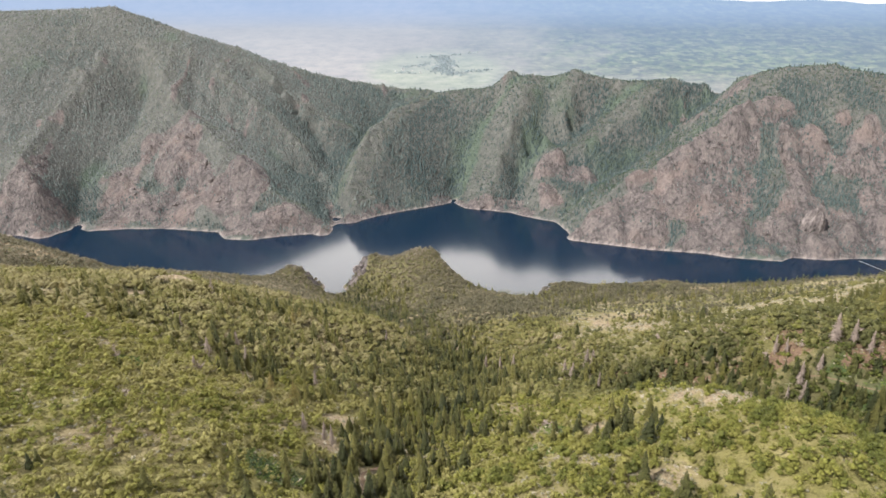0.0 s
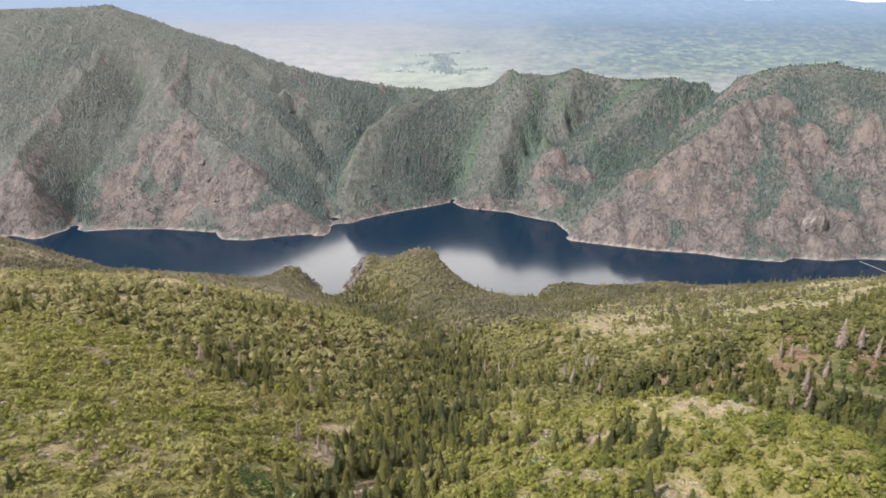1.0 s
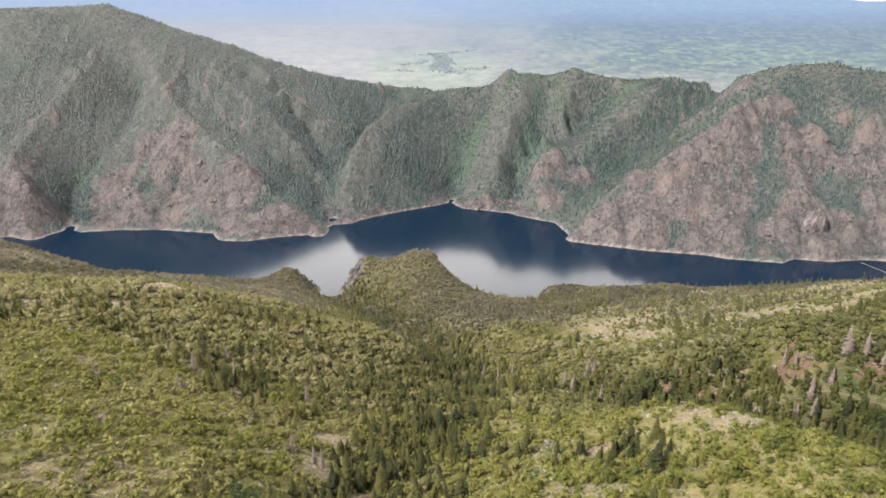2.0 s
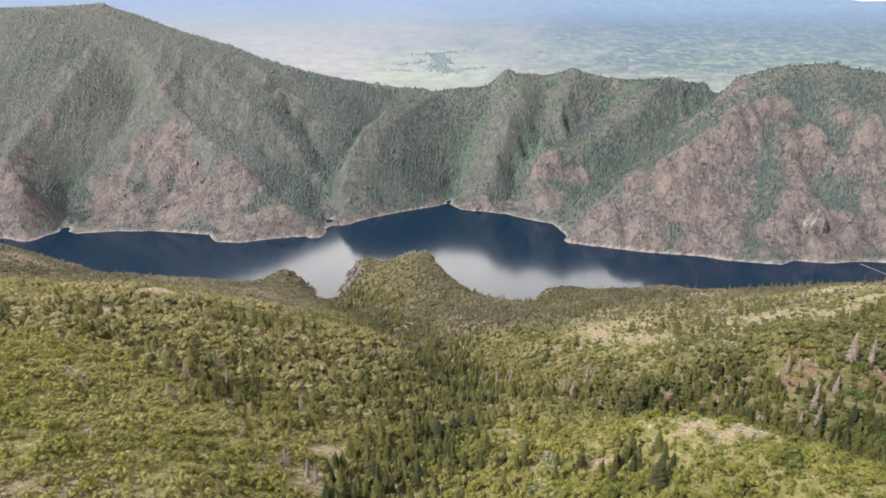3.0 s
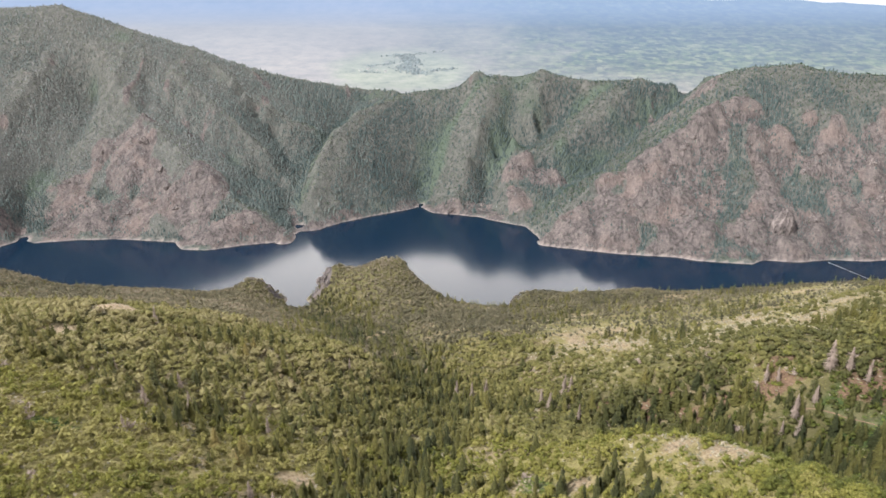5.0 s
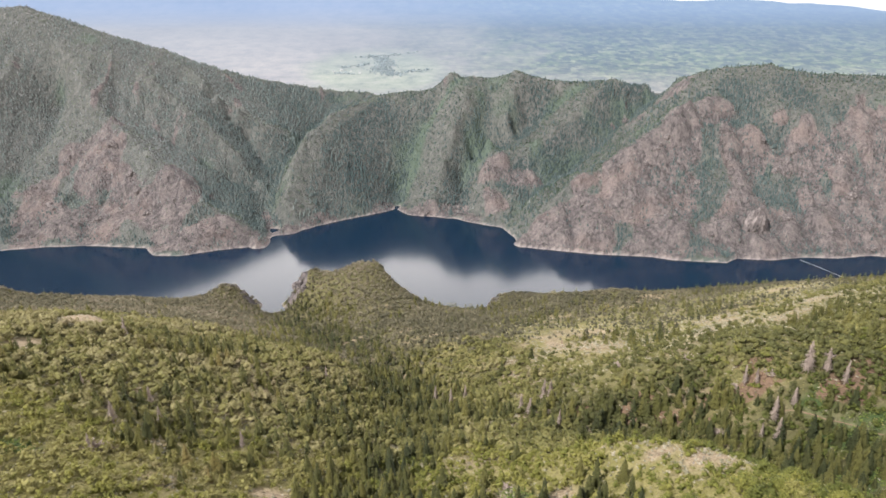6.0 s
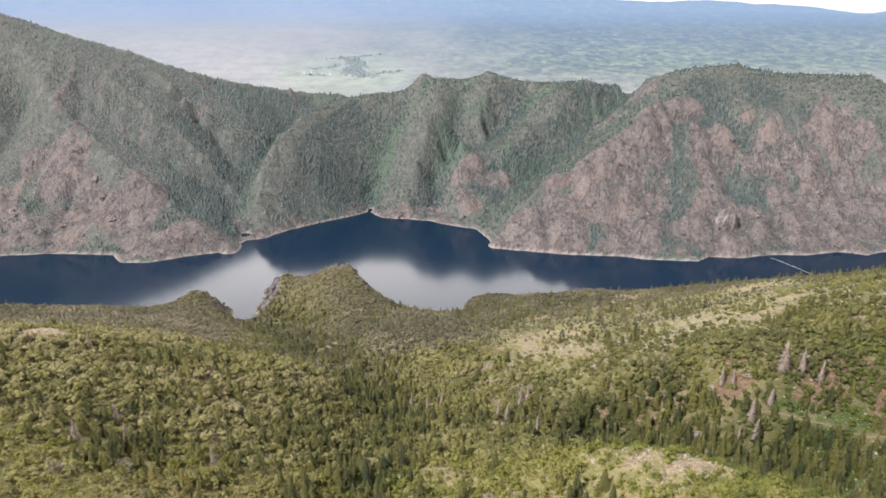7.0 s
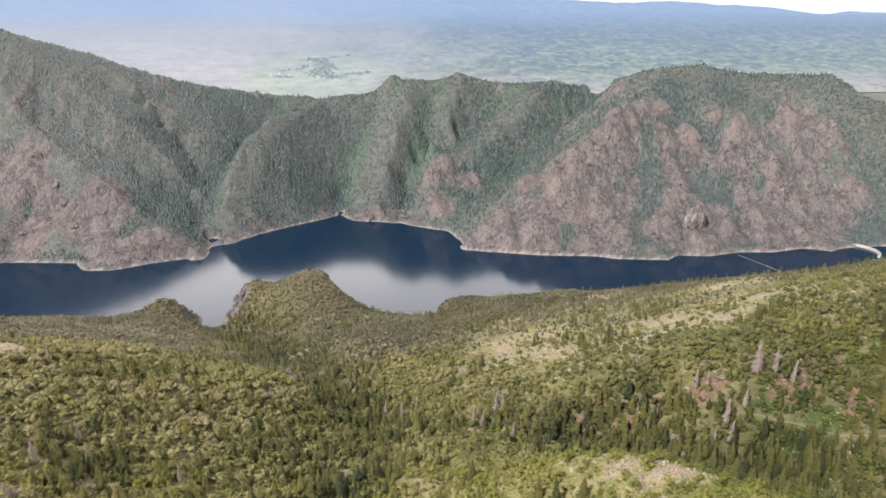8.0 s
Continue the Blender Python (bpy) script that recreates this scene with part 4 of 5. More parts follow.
def cover_here(x, y):
    """Chance of any plant on the near side."""
    return (1 - fade(spots(x, y, CLEARINGS), 0.25, 0.5)) * np.clip(1.0 + 0.35 * dark_growth(x, y) - 0.55 * bareness(x, y) - 0.3 * redness(x, y) - 0.6 * lushness(x, y), 0, 1) * (1 - near_line(x, y, TRAIL, 2.2)) * (1 - near_line(x, y, KNOLL_TRACK, 2.0))


def dryness(x, y):
    """How far grey sage stands in for the oaks: on the pale brows and in worn drifts between."""
    return np.clip(fade(spots(x, y, PALE_BROWS) + 0.5 * fbm(x, y, 16, 3, 27), 0.25, 0.85) + 0.3 * fade(fbm(x, y, 40, 4, 28), 0.15, 0.6) + fade(x, 90, 150) * fade(y, 300, 350) * (1 - fade(y, 580, 660)) * fade(fbm(x, y, 24, 4, 29), -0.4, 0.3) * 0.8, 0, 1) * (1 - 0.8 * dark_growth(x, y))


FIR_NEAR = [conifer_crown(15, 12, s, 0.24, 1) for s in range(5)]
FIR_MIDDLE = [conifer_crown(10, 9, 5 + s, 0.29, 1) for s in range(4)]
FIR_SHORE = [conifer_crown(7, 5, 10 + s, 0.28, 1) for s in range(4)]
FIR_FAR = [far_fir(20 + s) for s in range(5)]
OAK_NEAR = [oak_crown(4, 13, 30 + s, 0.13) for s in range(7)]
OAK_MIDDLE = [oak_crown(2, 10, 40 + s, 0.2) for s in range(5)]
OAK_SHORE = [oak_crown(1, 9, 46 + s, 0.3) for s in range(6)]
OAK_FAR = [oak_crown(1, 5, 50 + s, 0.4) for s in range(5)]
SAGE_TUFT = [oak_crown(1, 7, 60 + s, 0.4, 0.6) for s in range(4)]
WIDE_STRETCH = 0.74

# the near slopes, then the lower ground by the shore; the nearest plants are left for single things
SINGLE_FIRS, SINGLE_OAKS = [], []
for ya, yb, step, fir_kinds, oak_kinds, seed in ((115, 300, 2.85, FIR_NEAR, OAK_NEAR, 1), (300, 480, 3.05, FIR_MIDDLE, OAK_MIDDLE, 4), (480, 845, 3.45, FIR_SHORE, OAK_SHORE, 2)):
    x, y, rng = scatter(-620, 760, max(ya - 60, 115), min(yb + 60, 845), step, seed)
    belt = y + 40 * fbm(x, y, 70, 3, 63) + rng.uniform(-22, 22, len(x))
    keep = ((belt >= ya) | (ya < 120)) & ((belt < yb) | (yb > 840)) & (x > -WIDE_STRETCH * y - 40) & (x < 0.98 * y + 10) & (rng.random(len(x)) < cover_here(x, y)) & (ground_at(x, y) > 1.5) & (rng.random(len(x)) > 0.75 * from_grid(ROCK, x, y))
    # open grass shows between the shrubs of the nearest slopes
    keep &= rng.random(len(x)) < 1 - 0.4 * dry_slope(x, y) * fade(fbm(x, y, 12, 3, 65), -0.5, 0.2)
    keep &= rng.random(len(x)) < 1 - 0.42 * (1 - fade(y, 250, 330)) * (1 - dark_growth(x, y)) * (1 - near_line(x, y, NL["stream"], 16)) * fade(fbm(x, y, 7, 2, 59), -0.4, 0.3)
    x, y = x[keep], y[keep]
    is_fir = rng.random(len(x)) < 0.52 * firs_here(x, y) * (0.85 + 0.6 * fbm(x, y, 18, 3, 53))
    # on the dry brows grey sage takes the place of most oaks
    dry = ~is_fir & (rng.random(len(x)) < 0.72 * dryness(x, y) * (0.4 + 0.6 * fade(x, 20, 70)))
    low = rng.uniform(1.0, 2.2, dry.sum())
    stuff("sage_brush", planted(SAGE_TUFT, x[dry], y[dry], low, low * 0.6, seed + 20), SAGE, "grey-green sage on the dry brows", "brush")
    fx, fy, ox, oy = x[is_fir], y[is_fir], x[~is_fir & ~dry], y[~is_fir & ~dry]
    tall = (5.0 + 7.0 * rng.random(len(fx)) ** 1.4) * (1 + 0.1 * near_line(fx, fy, NL["east_gully"], 22))
    wide = (2.2 + 3.2 * rng.random(len(ox)) ** 1.5) * (step / 2.6) ** 0.5 * {1: 1.0, 4: 1.32, 2: 0.95}[seed] * (1 - 0.28 * dry_slope(ox, oy))
    high = wide * rng.uniform(0.6, 1.1, len(ox))
    if seed == 1:
        a, b = np.argsort(fy + 0.25 * np.abs(fx))[:300], np.argsort(np.abs(oy - 165) + 0.4 * np.abs(ox - 60))[:300]
        SINGLE_FIRS = np.stack([fx[a], fy[a], tall[a]], 1)
        SINGLE_OAKS = np.stack([ox[b], oy[b], wide[b]], 1)
        fx, fy, tall = np.delete(fx, a), np.delete(fy, a), np.delete(tall, a)
        ox, oy, wide, high = np.delete(ox, b), np.delete(oy, b), np.delete(wide, b), np.delete(high, b)
    # plant tints: lowered along the stream's hollow and eastwards, raised westwards
    stuff("fir_forest", planted(fir_kinds, fx, fy, tall * 1.05, tall, seed, 0.02, 0.35, 0.22 * dark_growth(fx, fy) + 0.3 * streamside(fx, fy) - 0.05 * (1 - fade(fx, -40, 60))), FIR, "dark green fir forest on the near slope", "forest")
    stuff("oak_scrub", planted(oak_kinds, ox, oy, wide, high, seed + 5, 0.02, 0.55, 0.5 * dark_growth(ox, oy) + 0.4 * streamside(ox, oy) + 0.26 * fade(ox, 60, 130) * (1 - fade(oy, 400, 480)) + (0.15 if seed == 2 else 0.0) - 0.24 * (1 - fade(ox, -40, 60))), {1: OAK, 4: MID_OAK, 2: SHORE_OAK}[seed], "yellow-green scrub oak covering the near slopes", "shrubs")

# low grey sage and grass between the oaks
x, y, rng = scatter(-420, 420, 120, 480, 2.2, 12)
keep = (np.abs(x) < WIDE_STRETCH * y + 30) & (rng.random(len(x)) < 0.2 + 0.8 * bareness(x, y) * (1 - fade(spots(x, y, CLEARINGS), 0.3, 0.6) * (1 - fade(x, -20, 20)))) & (near_line(x, y, TRAIL, 2) < 0.3)
x, y = x[keep], y[keep]
wide = rng.uniform(0.7, 1.7, len(x))
stuff("sage_brush", planted(SAGE_TUFT, x, y, wide, wide * 0.7, 13), SAGE, "low grey-green sage and dry grass tufts", "brush")

# pale grass between the shrubs of the nearest slopes
x, y, rng = scatter(-260, 260, 115, 330, 1.7, 55)
keep = (np.abs(x) < WIDE_STRETCH * y + 20) & (rng.random(len(x)) < 0.75 * (1 - 0.7 * dark_growth(x, y))) & (near_line(x, y, TRAIL, 2) < 0.3) & (spots(x, y, CLEARINGS) < 0.4)
x, y = x[keep], y[keep]
wide = rng.uniform(0.5, 1.3, len(x))
stuff("grass_tufts", planted(SAGE_TUFT, x, y, wide, wide * 0.45, 56, 0.02, 0.6), GRASS, "pale yellow-green grass between the shrubs", "grass")

# low young oak filling the gaps on the nearest slopes
x, y, rng = scatter(-240, 240, 115, 260, 2.3, 51)
keep = (np.abs(x) < WIDE_STRETCH * y + 20) & (rng.random(len(x)) < 0.5 * cover_here(x, y)) & (near_line(x, y, TRAIL, 2) < 0.3)
x, y = x[keep], y[keep]
wide = rng.uniform(0.8, 1.7, len(x))
stuff("oak_scrub", planted(OAK_SHORE, x, y, wide, wide * 0.8, 52, 0.02, 0.5, 0.3 * dark_growth(x, y)), OAK, "low young scrub oak between the bigger shrubs", "shrubs")

# the same scrub goes on over the slope below and behind
x, y, rng = scatter(-170, 190, -60, 118, 3.2, 57)
keep = rng.random(len(x)) < 0.95 * cover_here(x, y)
x, y = x[keep], y[keep]
wide = 2.2 + 3.0 * rng.random(len(x)) ** 1.5
stuff("oak_scrub", planted(OAK_SHORE, x, y, wide, wide * 0.8, 58, 0.02, 0.5), OAK, "scrub oak on the upper slope", "shrubs")

# thin grey brush on the dry western shoulder
x, y, rng = scatter(-620, -230, 540, 770, 3.0, 17)
keep = (rng.random(len(x)) < 0.92) & (ground_at(x, y) > 2)
x, y = x[keep], y[keep]
wide = rng.uniform(1.2, 2.8, len(x))
stuff("sage_brush", planted(OAK_SHORE, x, y, wide, wide * 0.7, 18, 0.02, 0.4), GREY_BRUSH, "grey-green brush on the dry western shoulder", "brush")

# rank green herbs in the damp spots
x, y, rng = scatter(-140, 260, 130, 300, 1.3, 14)
keep = (rng.random(len(x)) < 0.85 * lushness(x, y)) & (near_line(x, y, TRAIL, 1.2) < 0.4)
x, y = x[keep], y[keep]
wide = rng.uniform(0.8, 1.8, len(x))
stuff("green_herbs", planted(SAGE_TUFT, x, y, wide, wide * 0.55, 15), HERB, "rank bright green herbs on damp ground", "herbs")

# the slopes over the far shore: dark fir on the shaded sides and in the hollows, grey brush and oak on the sunny ones
x, y, rng = scatter(-1050, 1150, 860, 1720, 3.15, 3)
behind = np.where(x < -20, np.interp(x, [p[0] for p in CREST_WEST], [p[1] for p in CREST_WEST]), np.interp(x, [p[0] for p in CREST_EAST], [p[1] for p in CREST_EAST])) + 28
x, y = x[y < behind], y[y < behind]
z = ground_at(x, y)
lump, rock = fbm(x, y, 60, 4, 60), fade(rockiness(x, y, z), 0.3, 0.62)
in_cleft = fade(clefts(x, y), 0.4, 0.75) * fade(spots(x, y, ROCK_EAST + ROCK_WEST), 0.2, 0.6)
hollow, fall = from_grid(HOLLOW, x, y), from_grid(FALL, x, y)
wooded = np.maximum.reduce([near_line(x, y, line, 17) for line in WOOD_STRIPS])
grassed = np.maximum.reduce([near_line(x, y, line, 11) for line in GRASS_STRIPS])
lush = np.clip(0.36 + 0.12 * hollow - 1.5 * fall + 0.6 * lump + 0.9 * in_cleft + 0.75 * spots(x, y, FAR_WOODS) - 0.45 * spots(x, y, FAR_SUNNY) + 0.6 * wooded - 0.7 * grassed, 0, 1)
# the high western mountain: grey snags and brush, and haze painted as paler tints
snag_haze = np.clip((1 - fade(x, -420, -130)) * fade(z, 20, 90) * (0.85 + 0.4 * fbm(x, y, 90, 3, 64)), 0, 1)
keep = (far_side(x, y) > 0.9) & (z > 3) & (x > -0.8 * y) & (x < 1.02 * y) & (rng.random(len(x)) < np.clip((0.62 + 0.5 * lush + 0.2 * fade(x, -60, 60)) * (1 - 0.62 * rock), 0, 1))
x, y, z, lush, rock, snag_haze, wooded, grassed = x[keep], y[keep], z[keep], lush[keep], rock[keep], snag_haze[keep], wooded[keep], grassed[keep]
is_fir = rng.random(len(x)) < np.clip(1.35 * lush - 0.3 * rock, 0.12, 0.95)
is_snag = rng.random(len(x)) < 0.46 * snag_haze + 0.025
firs_far, brush_far, oak_far = is_fir & ~is_snag, is_snag, ~is_fir & ~is_snag
tall = (3.2 + 4.2 * rng.random(firs_far.sum()) ** 1.3) * (1 - 0.35 * rock[firs_far]) * (1 - 0.22 * snag_haze[firs_far]) * (1 + 0.35 * fbm(x[firs_far], y[firs_far], 40, 3, 61))
stuff("distant_fir_forest", planted(FIR_FAR, x[firs_far], y[firs_far], tall * 1.1, tall, 8, 0.02, 0.3, 0.25 * spots(x[firs_far], y[firs_far], FAR_WOODS) * fade(x[firs_far], -150, -50) + (0.12 + 0.18 * fade(x[firs_far], -150, -50)) * wooded[firs_far] + 0.2 * fade(x[firs_far], -200, 60) - 0.62 * snag_haze[firs_far]), FAR_FIR, "dark fir forest on the far mountainside", "forest")
tall = rng.uniform(2.0, 5.0, brush_far.sum())
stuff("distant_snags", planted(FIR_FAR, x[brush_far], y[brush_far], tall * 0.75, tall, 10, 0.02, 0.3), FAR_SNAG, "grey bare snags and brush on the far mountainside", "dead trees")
wide = rng.uniform(1.6, 3.5, oak_far.sum()) * (1 - 0.3 * rock[oak_far])
stuff("distant_oak_scrub", planted(OAK_FAR, x[oak_far], y[oak_far], wide, wide * 0.8, 9, 0.02, 0.3, 0.2 * fade(x[oak_far], -60, 60) - 0.3 * grassed[oak_far] - 0.6 * snag_haze[oak_far]), FAR_OAK, "dull green scrub on the far mountainside", "shrubs")


# ---- single trees and shrubs on the nearest slope ----
def part(name, mesh, parent, label=""):
    """One mesh object under a thing or a part."""
    ob = new(name, mesh)
    ob.parent = parent
    if label:
        ob["label"] = label
    return ob


def base(name, label, category, group=""):
    return tagged(new(name), label, category, group)


def joined_tris(pieces):
    v, f, n = [], [], 0
    for pv, pf in pieces:
        v.append(np.asarray(pv, float))
        f.append(np.asarray(pf) + n)
        n += len(pv)
    return np.concatenate(v), np.concatenate(f)


FIR_LABELS = ("olive-green fir with a full cone of drooping boughs", "slim dark green fir standing among scrub oak", "bushy young fir with pale green bough tips", "dark fir with uneven gappy tiers of boughs")
firs = []
for k in range(4):
    tree = base("fir_tree", FIR_LABELS[k], "tree", "firs on the near slope")
    part("trunk", tri_mesh("fir_trunk", *stem(0.022, 0.005, 0.96, 6, 70 + k), BARK), tree, "rough brown bark")
    part("crown", tri_mesh("fir_crown", *conifer_crown(17, 13, 80 + k, (0.25, 0.2, 0.28, 0.24)[k], 1), ONE_FIR), tree)
    firs.append(tree)
rng = np.random.default_rng(5)
ground_z = ground_at(SINGLE_FIRS[:, 0], SINGLE_FIRS[:, 1])
used = set()
for n, ((x, y, h), z) in enumerate(zip(SINGLE_FIRS, ground_z)):
    k = int(rng.integers(0, 4))
    m = Matrix.Translation((x, y, z)) @ Matrix.Rotation(rng.uniform(0, 6.28), 4, "Z") @ Matrix.Rotation(rng.normal() * 0.03, 4, "X")
    tree = firs[k] if k not in used else copy_thing(firs[k], m)
    used.add(k)
    tree.matrix_basis = m @ Matrix.Diagonal((h * 1.05, h * 1.05, h, 1))

OAK_LABELS = ("yellow-green scrub oak with a lumpy leafy crown", "olive scrub oak clump on dry grass", "pale green low scrub oak with gaps in its leaves", "brownish scrub oak bush on the open hillside")
oaks = []
for k in range(4):
    shrub = base("oak_shrub", OAK_LABELS[k], "shrub", "scrub oaks on the near hill")
    stems = joined_tris([(sv @ np.array(Matrix.Rotation(a, 3, "Z") @ Matrix.Rotation(0.45, 3, "X")).T, sf)
        for a, (sv, sf) in ((0.3 + 2.1 * q, stem(0.025, 0.012, 0.5, 4, 90 + q + 3 * k)) for q in range(3))])
    part("stem", tri_mesh("oak_stem", *stems, BARK), shrub)
    part("crown", tri_mesh("oak_crown", *oak_crown(7, 30, 100 + k, 0.1, 0.85), ONE_OAK), shrub)
    oaks.append(shrub)
used = set()
ground_z = ground_at(SINGLE_OAKS[:, 0], SINGLE_OAKS[:, 1])
for (x, y, w), z in zip(SINGLE_OAKS, ground_z):
    k = int(rng.integers(0, 4))
    m = Matrix.Translation((x, y, z)) @ Matrix.Rotation(rng.uniform(0, 6.28), 4, "Z")
    shrub = oaks[k] if k not in used else copy_thing(oaks[k], m)
    used.add(k)
    shrub.matrix_basis = m @ Matrix.Diagonal((w, w, w * rng.uniform(0.75, 1.05), 1))


# ---- dead firs ----
def dead_boughs(seed, spread):
    """Bare drooping twigs round a dead stem of height 1."""
    rng = np.random.default_rng(seed)
    v, f = [], []
    for k in range(240):
        h = 0.12 + 0.86 * rng.random() ** 0.9
        r = spread * (1.05 - h) ** 0.8 * rng.uniform(0.4, 1.15)
        a = rng.uniform(0, 2 * math.pi)
        d, s = np.array([math.cos(a), math.sin(a), 0]), np.array([-math.sin(a), math.cos(a), 0])
        for fork in range(2):
            turn = d + s * rng.normal() * 0.35
            tip = turn * r + [0, 0, h - r * rng.uniform(-0.1, 0.6)]
            w, i = 0.013 * rng.uniform(0.7, 1.6), len(v)
            v += [np.array([0, 0, h]) + s * w, np.array([0, 0, h]) - s * w, tip + [0, 0, w * 0.5], np.array([0, 0, h + 1.5 * w])]
            f += [(i, i + 1, i + 2), (i + 1, i + 3, i + 2), (i + 3, i, i + 2)]
    return np.array(v), np.array(f)


DEAD_FIRS = [(167, 276, 15), (176, 278, 11), (199, 280, 13), (196, 288, 14), (188, 290, 17), (167, 302, 12), (171, 299, 9), (165, 268, 12), (160, 272, 9),
    (71, 348, 13), (74, 341, 11), (-143, 384, 13), (-98, 234, 8), (-126, 230, 5), (-40, 206, 10), (-43, 207, 9), (-51, 211, 8), (39, 405, 14), (30, 420, 13),
    (34, 408, 11), (48, 408, 12), (87, 364, 16), (91, 363, 13), (85, 322, 11), (-94, 286, 10), (-107, 274, 11), (-37, 396, 10), (-60, 278, 9), (-104, 304, 10),
    (-131, 304, 8)]
dead = []
for k in range(3):
    tree = base("dead_fir", ("grey-pink dead fir with bare drooping twigs", "bleached standing dead fir above green scrub", "leaning grey dead fir stripped of needles")[k], "dead tree", "dead firs on the near slope")
    part("trunk", tri_mesh("dead_trunk", *stem(0.02, 0.004, 0.98, 6, 110 + k, 0.03), DEADWOOD), tree)
    part("bough", tri_mesh("dead_boughs", *dead_boughs(120 + k, (0.21, 0.26, 0.18)[k]), DEADWOOD), tree, "tangle of bare grey twigs")
    dead.append(tree)
for n, (x, y, h) in enumerate(DEAD_FIRS):
    z = float(ground_at(np.array([x]), np.array([y]))[0])
    m = Matrix.Translation((x, y, z)) @ Matrix.Rotation(n * 1.7, 4, "Z") @ Matrix.Rotation(0.05 * math.sin(n * 2.3), 4, "X")
    tree = dead[n] if n < 3 else copy_thing(dead[n % 3], m)
    h *= 0.95
    tree.matrix_basis = m @ Matrix.Diagonal((h, h, h, 1))


# ---- dead brush among the living oaks ----
def brush_twigs(seed):
    """A low dome of bare twigs about 1 wide."""
    rng = np.random.default_rng(seed)
    v, f = [], []
    for k in range(150):
        root = np.array([*(0.16 * rng.normal(size=2)), 0.0])
        d = rng.normal(size=3) * [1, 1, 0.6]
        d[2] = abs(d[2]) + 0.25
        tip = root + d / np.linalg.norm(d) * rng.uniform(0.3, 0.62)
        side = np.cross(d, rng.normal(size=3))
        side *= 0.032 * rng.uniform(0.7, 1.6) / np.linalg.norm(side)
        mid = (root + tip) / 2 + 0.06 * rng.normal(size=3)
        i = len(v)
        v += [root + side, root - side, mid + side, mid - side, tip]
        f += [(i, i + 1, i + 2), (i + 1, i + 3, i + 2), (i + 2, i + 3, i + 4)]
    return np.array(v), np.array(f)


DEAD_BRUSH = [(-99, 237, 7), (-96, 240, 5), (-132, 238, 5), (-128, 233, 4), (-162, 276, 5), (-102, 188, 3.5), (-94, 178, 3), (-113, 286, 5), (-64, 260, 4), (-141, 318, 5), (42, 236, 4),
    (82, 338, 6), (157, 338, 5), (164, 304, 4), (148, 284, 4), (-16, 246, 4), (178, 300, 5), (205, 300, 4), (128, 360, 5), (-52, 308, 4)]
brushes = []
for k in range(3):
    shrub = base("dead_shrub", ("grey-pink dead oak brush among green shrubs", "bleached bare scrub oak thicket on the slope", "dry grey tangle of dead brush")[k], "dead shrub", "dead brush on the near slope")
    part("stem", tri_mesh("dead_stem", *stem(0.03, 0.012, 0.4, 5, 130 + k, 0.2), DEADWOOD), shrub)
    part("bough", tri_mesh("dead_brush_bough", *brush_twigs(140 + k), DEADWOOD), shrub)
    brushes.append(shrub)
for n, (x, y, w) in enumerate(DEAD_BRUSH):
    m = Matrix.Translation((x, y, float(ground_at(np.array([float(x)]), np.array([float(y)]))[0]))) @ Matrix.Rotation(2.1 * n, 4, "Z")
    shrub = brushes[n] if n < 3 else copy_thing(brushes[n % 3], m)
    shrub.matrix_basis = m @ Matrix.Diagonal((1.15 * w, 1.15 * w, w, 1))


# ---- granite outcrops and the round tower over the far shore ----
def crag_mesh(name, seed, squash, material, flutes=0.0, detail=3, rough=1.0):
    bm = bmesh.new()
    bmesh.ops.create_icosphere(bm, subdivisions=detail, radius=1.0)
    shift = Vector((seed * 7.3, seed * 3.1, seed * 1.7))
    for v in bm.verts:
        d = v.co.normalized()
        big = noise.noise(d * 1.3 + shift)
        mid = noise.noise(d * 3.1 + shift * 2)
        crack = abs(noise.noise(Vector((d.x * 5, d.y * 5, d.z * 1.6)) + shift * 3))
        r = 1 + rough * (0.38 * big + 0.2 * mid - 0.22 * (1 - min(1.0, crack * 5))) + flutes * 0.05 * math.sin(14 * math.atan2(d.y, d.x) + 3 * big)
        v.co = Vector((d.x * r, d.y * r, d.z * r * squash))
    me = bpy.data.meshes.new(name)
    bm.to_mesh(me)
    bm.free()
    me.materials.append(material)
    return me


CRAGS = [crag_mesh("rock_outcrop", 3 + k, 0.85 + 0.15 * (k % 3), CLIFF) for k in range(7)]
CRAG_LABELS = ("cracked pink granite outcrop jutting from the cliff", "grey-pink rounded granite knob among scrub", "rough weathered granite crag over the shore")
x, y, rng = scatter(-660, 760, 870, 1230, 21, 31)
z = ground_at(x, y)
keep = (fade(rockiness(x, y, z), 0.3, 0.62) > 0.75) & (far_side(x, y) > 0.95) & (z > 4) & (z < 190) & (rng.random(len(x)) < 0.3)
for n, (cx, cy, cz) in enumerate(zip(x[keep], y[keep], z[keep])):
    s = 2.5 + 5.0 * rng.random() ** 2
    ob = tagged(new("rock_outcrop", CRAGS[n % 7]), CRAG_LABELS[n % 3], "rock", "granite outcrops on the far cliffs")
    ob.matrix_basis = Matrix.Translation((cx, cy, cz - 0.55 * s)) @ Matrix.Rotation(rng.uniform(0, 6.28), 4, "Z") @ Matrix.Diagonal((s * rng.uniform(1.1, 2.0), s, s * rng.uniform(0.9, 1.4), 1))

tower = tagged(new("rock_tower", crag_mesh("rock_tower", 21, 1.15, CLIFF, 1.0, 4, 0.4)), "round fluted granite tower leaning over a shadowed gully", "rock")
tower.matrix_basis = Matrix.Translation((538, 937, 34)) @ Matrix.Rotation(0.2, 4, "Y") @ Matrix.Diagonal((16, 14, 27, 1))

